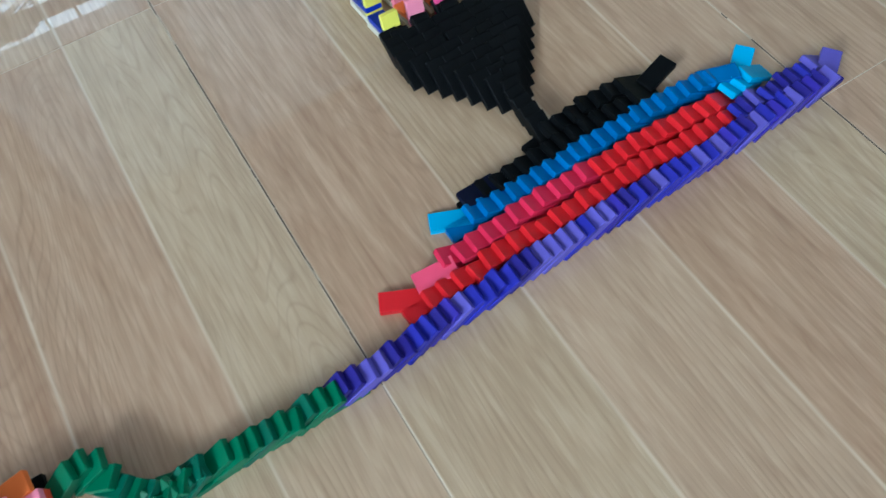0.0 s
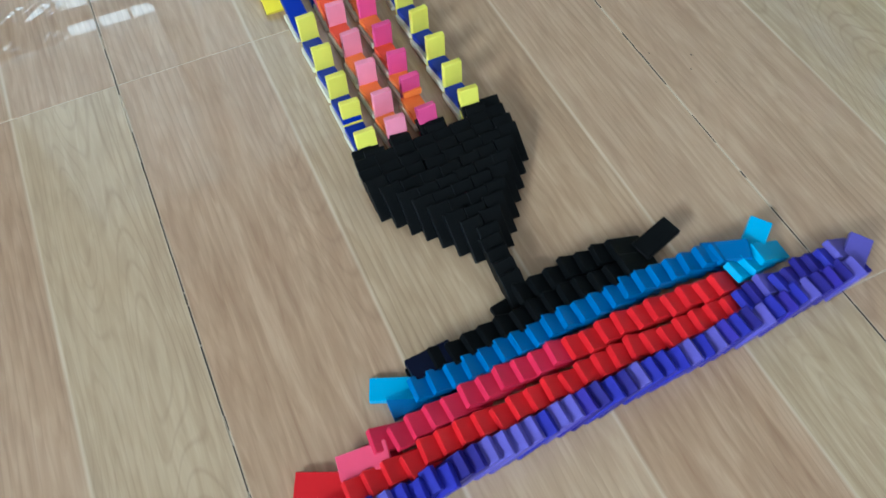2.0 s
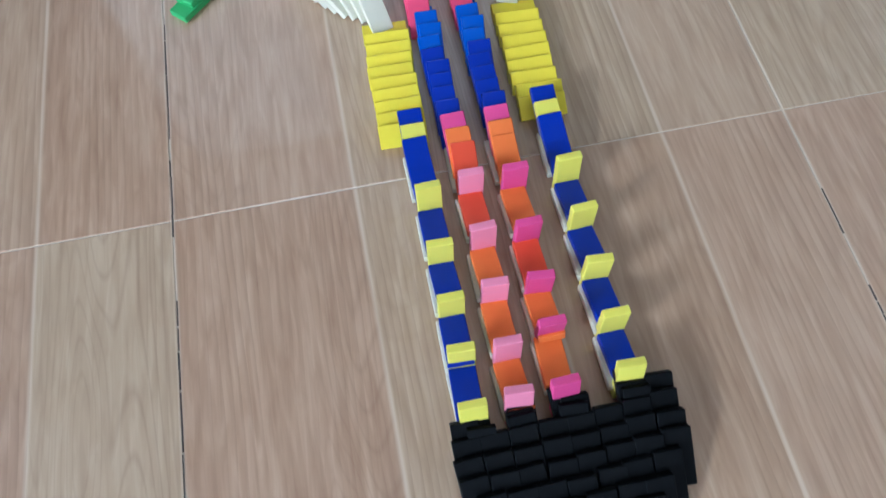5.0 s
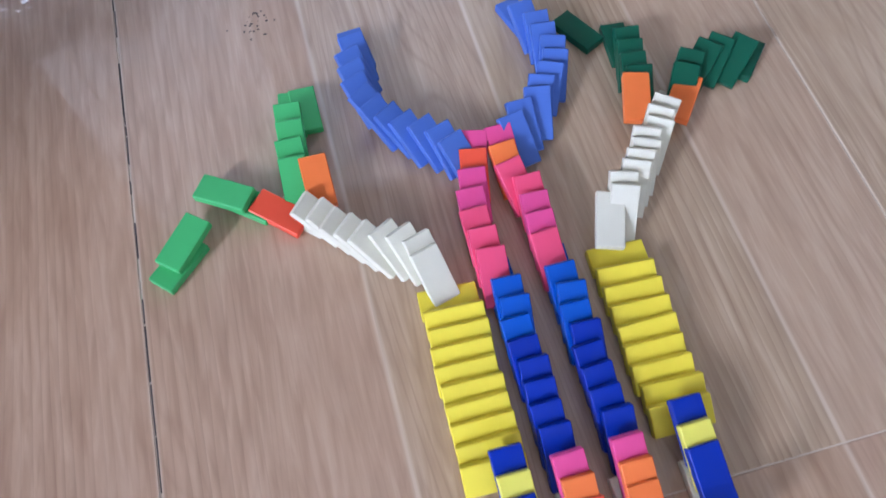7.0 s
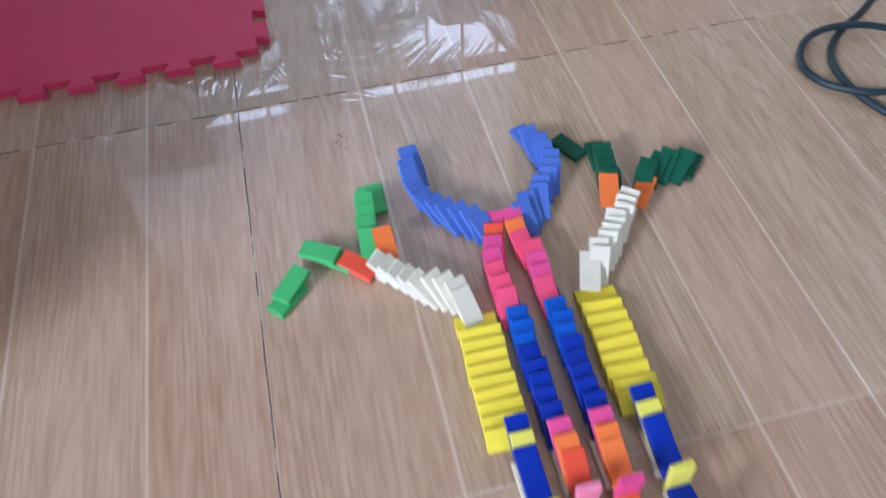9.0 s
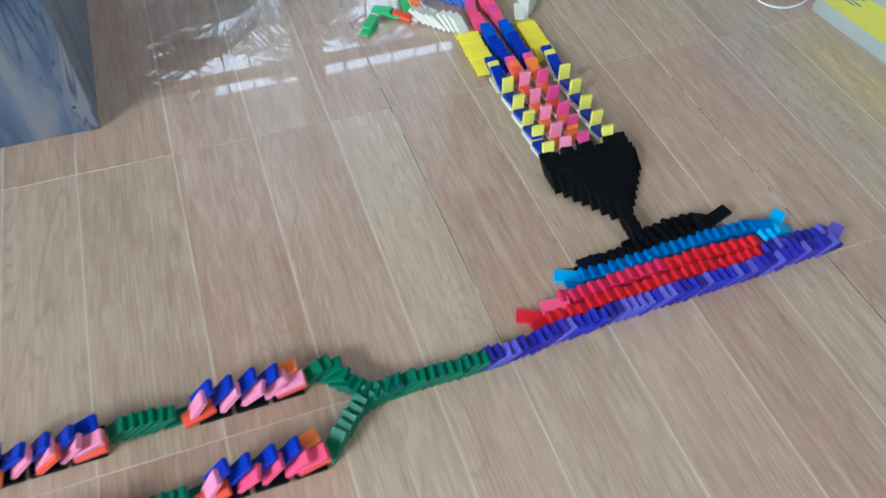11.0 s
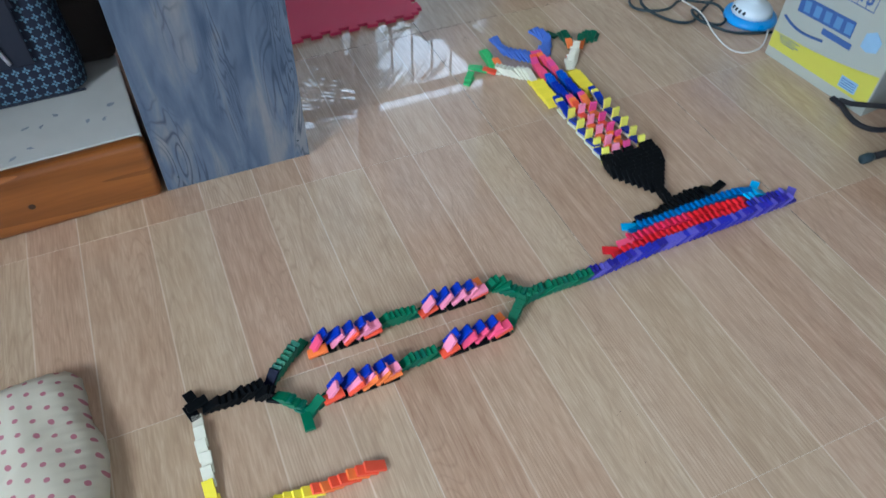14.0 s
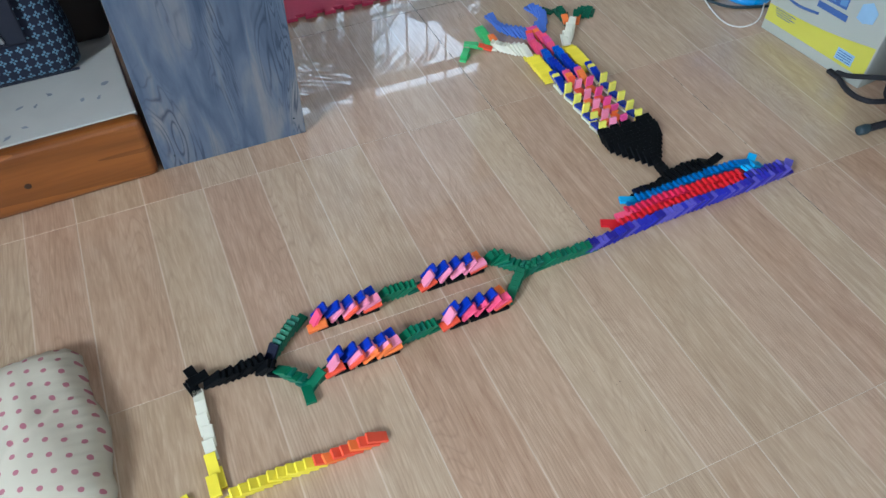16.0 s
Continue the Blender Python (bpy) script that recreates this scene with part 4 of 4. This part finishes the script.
def carton():
    h, w, d = 0.46, 0.405, 0.30
    c = thing("carton", pose(1.650, 0.028, 0, 0, 0, -84.0), "white and yellow printed carton with blue lettering", "box")
    # local x runs along the printed face, y into the box
    part("body", box(0, 0, 0.0, w, d, h, bevel=0.004), CARTON, c)
    bm = bmesh.new()
    v = [bm.verts.new(p) for p in ((0.004, -0.0012, 0.038), (w - 0.004, -0.0012, 0.038), (w - 0.004, -0.0012, 0.142))]
    curve = [bm.verts.new((w - 0.004 - (w - 0.008) * i / 12, -0.0012, 0.142 - 0.047 * (i / 12) - 0.012 * math.sin(math.pi * i / 12))) for i in range(1, 13)]
    bm.faces.new(v + curve)
    part("printed_band", bm, CARTONYELLOW, c, "yellow printed band")
    part("logo_shape", box(0.064, -0.0016, 0.196, 0.268, -0.0004, 0.250, bevel=0.0005), CARTONBLUE, c, "dark blue printed band", m=pose(0, 0, -0.006, 0, -2, 0))
    for i in range(5):
        part("logo_mark", box(-0.012, -0.0026, -0.018, 0.012, -0.0015, 0.018, bevel=0.0005), CARTONMID, c, "blue printed mark", m=pose(0.088 + 0.039 * i, 0, 0.220 + 0.0012 * i, 0, -6 + 5 * (i % 2), 0))
    part("logo_shape", box(0.165, -0.002, 0.166, 0.275, -0.0004, 0.186, bevel=0.0006), CARTONBLUE, c, "dark blue printed bar")
    part("swoosh", tube([(0.022, -0.0004, 0.158), (0.06, -0.0004, 0.142), (0.11, -0.0004, 0.136), (0.18, -0.0004, 0.146)], 0.0045, sides=6), CARTONBLUE, c, "blue printed swoosh")
    part("picture", outline([(0.30, 0.195), (0.325, 0.188), (0.355, 0.20), (0.358, 0.235), (0.33, 0.258), (0.302, 0.24)], 0, 0.0012), CARTONPALE, c, "pale blue printed picture", m=pose(0, -0.0003, 0, 90))
    part("panel", box(0.290, -0.0022, 0.050, 0.352, -0.0004, 0.088), CARTONPALE, c, "small blue printed panel")
    for i in range(4):
        part("panel_line", box(0.295, -0.0032, 0.055 + i * 0.008, 0.347, -0.0021, 0.057 + i * 0.008), CARTONBLUE, c)
    for i in range(4):
        part("text_bar", box(0.030 + i * 0.004, -0.0022, 0.090 - i * 0.007, 0.115 - (i % 2) * 0.015, -0.0008, 0.092 - i * 0.007), CARTONBLUE, c)
    for txt, x, z, size in (("bags", 0.072, 0.302, 0.036), ("2813", 0.174, 0.315, 0.072)):
        cu = bpy.data.curves.new("lettering", "FONT")
        cu.body, cu.size, cu.extrude, cu.offset = txt, size, 0.0008, 0.0012
        cu.materials.append(CARTONBLUE)
        t = new("lettering", cu)
        t.parent = c
        t.matrix_basis = pose(x, -0.0012, z, 90) @ Matrix.Diagonal((0.75, 1, 1, 1))
    for x in (0.171, 0.2015, 0.2315, 0.2615, 0.2915):
        part("frame_line", box(x, -0.002, 0.302, x + 0.0018, -0.0004, 0.380), CARTONBLUE, c)
    part("frame_line", box(0.171, -0.002, 0.300, 0.293, -0.0004, 0.302), CARTONBLUE, c)


carton()


def fan_machine():
    f = thing("desk_fan", pose(1.755, 0.235, 0) @ Matrix.Scale(0.75, 4), "white and blue electric fan standing on the floor", "fan")
    part("base", lathe([(0.125, 0.0), (0.128, 0.012), (0.120, 0.028), (0.10, 0.036)], 40), FANBLUE, f, "bright blue round base", smooth=True)
    part("dome", lathe([(0.098, 0.036), (0.094, 0.058), (0.075, 0.078), (0.04, 0.09), (0.026, 0.10), (0.024, 0.16)], 36), FANWHITE, f, smooth=True)
    for i in range(4):
        part("button", box(-0.008, -0.006, 0, 0.008, 0.006, 0.010, bevel=0.002), CABLEBLACK, f, m=pose(-0.088 + 0.004 * abs(i - 1.5), 0.036 - 0.024 * i, 0.056, 0, -35, 0))
    part("pole", lathe([(0.02, 0.15), (0.02, 0.26)], 20), FANWHITE, f)
    motor = part("motor", lathe([(0.045, -0.06), (0.055, -0.03), (0.055, 0.03), (0.03, 0.06)], 24), FANWHITE, f, m=pose(0, 0, 0.36, 0, 90, 25), smooth=True)
    for r in (0.06, 0.1, 0.14, 0.18):
        part("guard_ring", tube([(r * math.cos(a), r * math.sin(a), -0.09 - 0.02 * (1 - r / 0.18)) for a in (2 * math.pi * k / 16 for k in range(16))], 0.0022, closed=True, sides=5), FANBLUE, motor)
    for k in range(28):
        a = 2 * math.pi * k / 28
        part("guard_wire", tube([(0.03 * math.cos(a), 0.03 * math.sin(a), -0.112), (0.11 * math.cos(a), 0.11 * math.sin(a), -0.105), (0.18 * math.cos(a), 0.18 * math.sin(a), -0.09), (0.18 * math.cos(a), 0.18 * math.sin(a), -0.02)], 0.0012, sides=4), FANWHITE, motor)
    for k in range(3):
        part("blade", outline([(0.02, -0.02), (0.09, -0.06), (0.155, -0.03), (0.15, 0.03), (0.07, 0.035), (0.02, 0.02)], -0.001, 0.001), FANBLUE, motor, m=pose(0, 0, -0.07, 12, 0, 120 * k))


fan_machine()
def cable(name, path, radius, material, label):
    """A round cable along a smoothed path; each point may lie on strands below it."""
    flat_path = smooth_path([(x, y) for x, y, k in path])
    lifts = smooth_path([(k, 0.0) for x, y, k in path])
    return tagged(part(name, tube([(x, y, radius * (1 + 2 * k[0])) for (x, y), k in zip(flat_path, lifts)], radius), material, smooth=True), label, "cable")


cable("black_cable", [(1.66, 0.66, 0), (1.564, 0.571, 0), (1.485, 0.530, 0), (1.438, 0.478, 0), (1.432, 0.414, 0), (1.453, 0.351, 0), (1.486, 0.300, 0), (1.540, 0.283, 0), (1.604, 0.329, 0),
                      (1.700, 0.388, 0), (1.780, 0.420, 0), (1.790, 0.468, 0), (1.724, 0.506, 0), (1.643, 0.505, 0), (1.585, 0.500, 0), (1.513, 0.530, 1), (1.432, 0.528, 1), (1.393, 0.487, 0),
                      (1.397, 0.433, 0), (1.446, 0.384, 1), (1.518, 0.394, 0), (1.590, 0.440, 0), (1.650, 0.392, 0), (1.690, 0.345, 1), (1.680, 0.268, 0), (1.623, 0.225, 0), (1.580, 0.258, 0),
                      (1.590, 0.320, 1), (1.572, 0.352, 1), (1.548, 0.284, 1), (1.574, 0.218, 1), (1.623, 0.173, 0), (1.683, 0.144, 0), (1.76, 0.12, 0)], 0.0052, CABLEBLACK, "dark coiled rubber power cable on the floor")
cable("white_cable", [(1.95, 0.37, 0), (1.858, 0.397, 0), (1.782, 0.449, 4), (1.678, 0.488, 4), (1.599, 0.498, 4), (1.560, 0.454, 4), (1.562, 0.366, 6), (1.572, 0.284, 6), (1.551, 0.190, 2), (1.546, 0.093, 0), (1.580, 0.050, 0),
                      (1.640, 0.050, 0), (1.69, 0.075, 0), (1.735, 0.118, 4)], 0.0026, CABLEWHITE, "thin white power cable looped on the floor")


def strap_bag():
    b = thing("backpack", pose(1.80, -0.50, 0), "black cloth backpack slumped beside the carton", "bag")
    bm = box(-0.11, -0.15, 0.0, 0.14, 0.07, 0.26, bevel=0.05, segments=4)
    part("body", bm, BLACKCLOTH, b, smooth=True)
    part("strap", tube([(-0.10, 0.03, 0.10), (-0.12, 0.16, 0.03), (-0.115, 0.21, 0.008), (-0.15, 0.12, 0.006), (-0.13, 0.06, 0.006), (-0.06, 0.03, 0.008)], 0.0085), BLACKCLOTH, b, "black webbing strap")
    part("buckle", box(-0.135, 0.19, 0.0, -0.105, 0.235, 0.012, bevel=0.003), BLACKCLOTH, b)


strap_bag()


def tripod():
    t = thing("tripod", pose(1.545, -0.545, 0), "black folded tripod lying on the floor", "tripod")
    part("leg", tube([(0.012, 0, 0.016), (0.2, -0.02, 0.02), (0.42, -0.05, 0.03)], 0.011), BLACKCLOTH, t)
    part("rubber_foot", lathe([(0.010, -0.03), (0.0145, -0.026), (0.0155, 0.0), (0.012, 0.012)], 16), CABLEBLACK, t, m=pose(0.004, 0.001, 0.016, 0, 92, 0), smooth=True)


tripod()

# ---- floor tiles and dirt in the joints, last ----
tile_bm = box(-0.2994, -0.2994, -0.012, 0.2994, 0.2994, 0.0, bevel=0.0006, segments=1)
tile_mesh = mesh_of("tile", tile_bm, TILE)
for i in range(-4, 5):
    for j in range(-6, 3):
        t = new("tile", tile_mesh)
        t.parent = slab
        t.matrix_basis = pose(0.3 + 0.6 * i, 0.3 + 0.6 * j, 0)
rnd = random.Random(21)
dirt = bmesh.new()
for x, ya, yb, keep in ((0.6, -0.62, 0.95, 0.84), (1.2, -0.75, -0.1, 0.6), (0.0, 0.02, 0.1, 0.3)):
    y = ya
    while y < yb:
        ln = rnd.uniform(0.008, 0.05)
        if rnd.random() < keep:
            w = rnd.uniform(0.0004, 0.0007)
            o = rnd.uniform(-0.0006, 0.0006)
            add_box(dirt, x + o - w, y, -0.003, x + o + w, y + ln, 0.0002)
        y += ln + rnd.uniform(0.0, 0.003)
x = 0.05
while x < 1.4:
    ln = rnd.uniform(0.01, 0.05)
    add_box(dirt, x, 0.5994, -0.003, x + ln, 0.6004, 0.0002)
    x += ln + rnd.uniform(0.002, 0.03)
part("joint_dirt", dirt, DIRT, slab, "dark dirt caught in the tile joints")
stain = bmesh.new()
for cx, cy, n, spread in ((0.73, 0.50, 26, 0.011), (1.36, -0.62, 3, 0.003), (0.95, 0.62, 5, 0.03), (1.25, -0.30, 4, 0.05), (0.45, -1.0, 5, 0.08)):
    for _ in range(n):
        px, py, r = cx + rnd.gauss(0, spread), cy + rnd.gauss(0, spread * 0.8), rnd.uniform(0.0005, 0.0014)
        bmesh.ops.create_circle(stain, cap_ends=True, segments=7, radius=r, matrix=Matrix.Translation((px, py, 0.0004)) @ Matrix.Diagonal((rnd.uniform(0.6, 1.8), 1, 1, 1)))
part("dirt_specks", stain, DIRT, slab, "small dark specks on the tiles")


def motions():
    """The dominoes have already come to rest; nothing but the camera moves."""


motions()
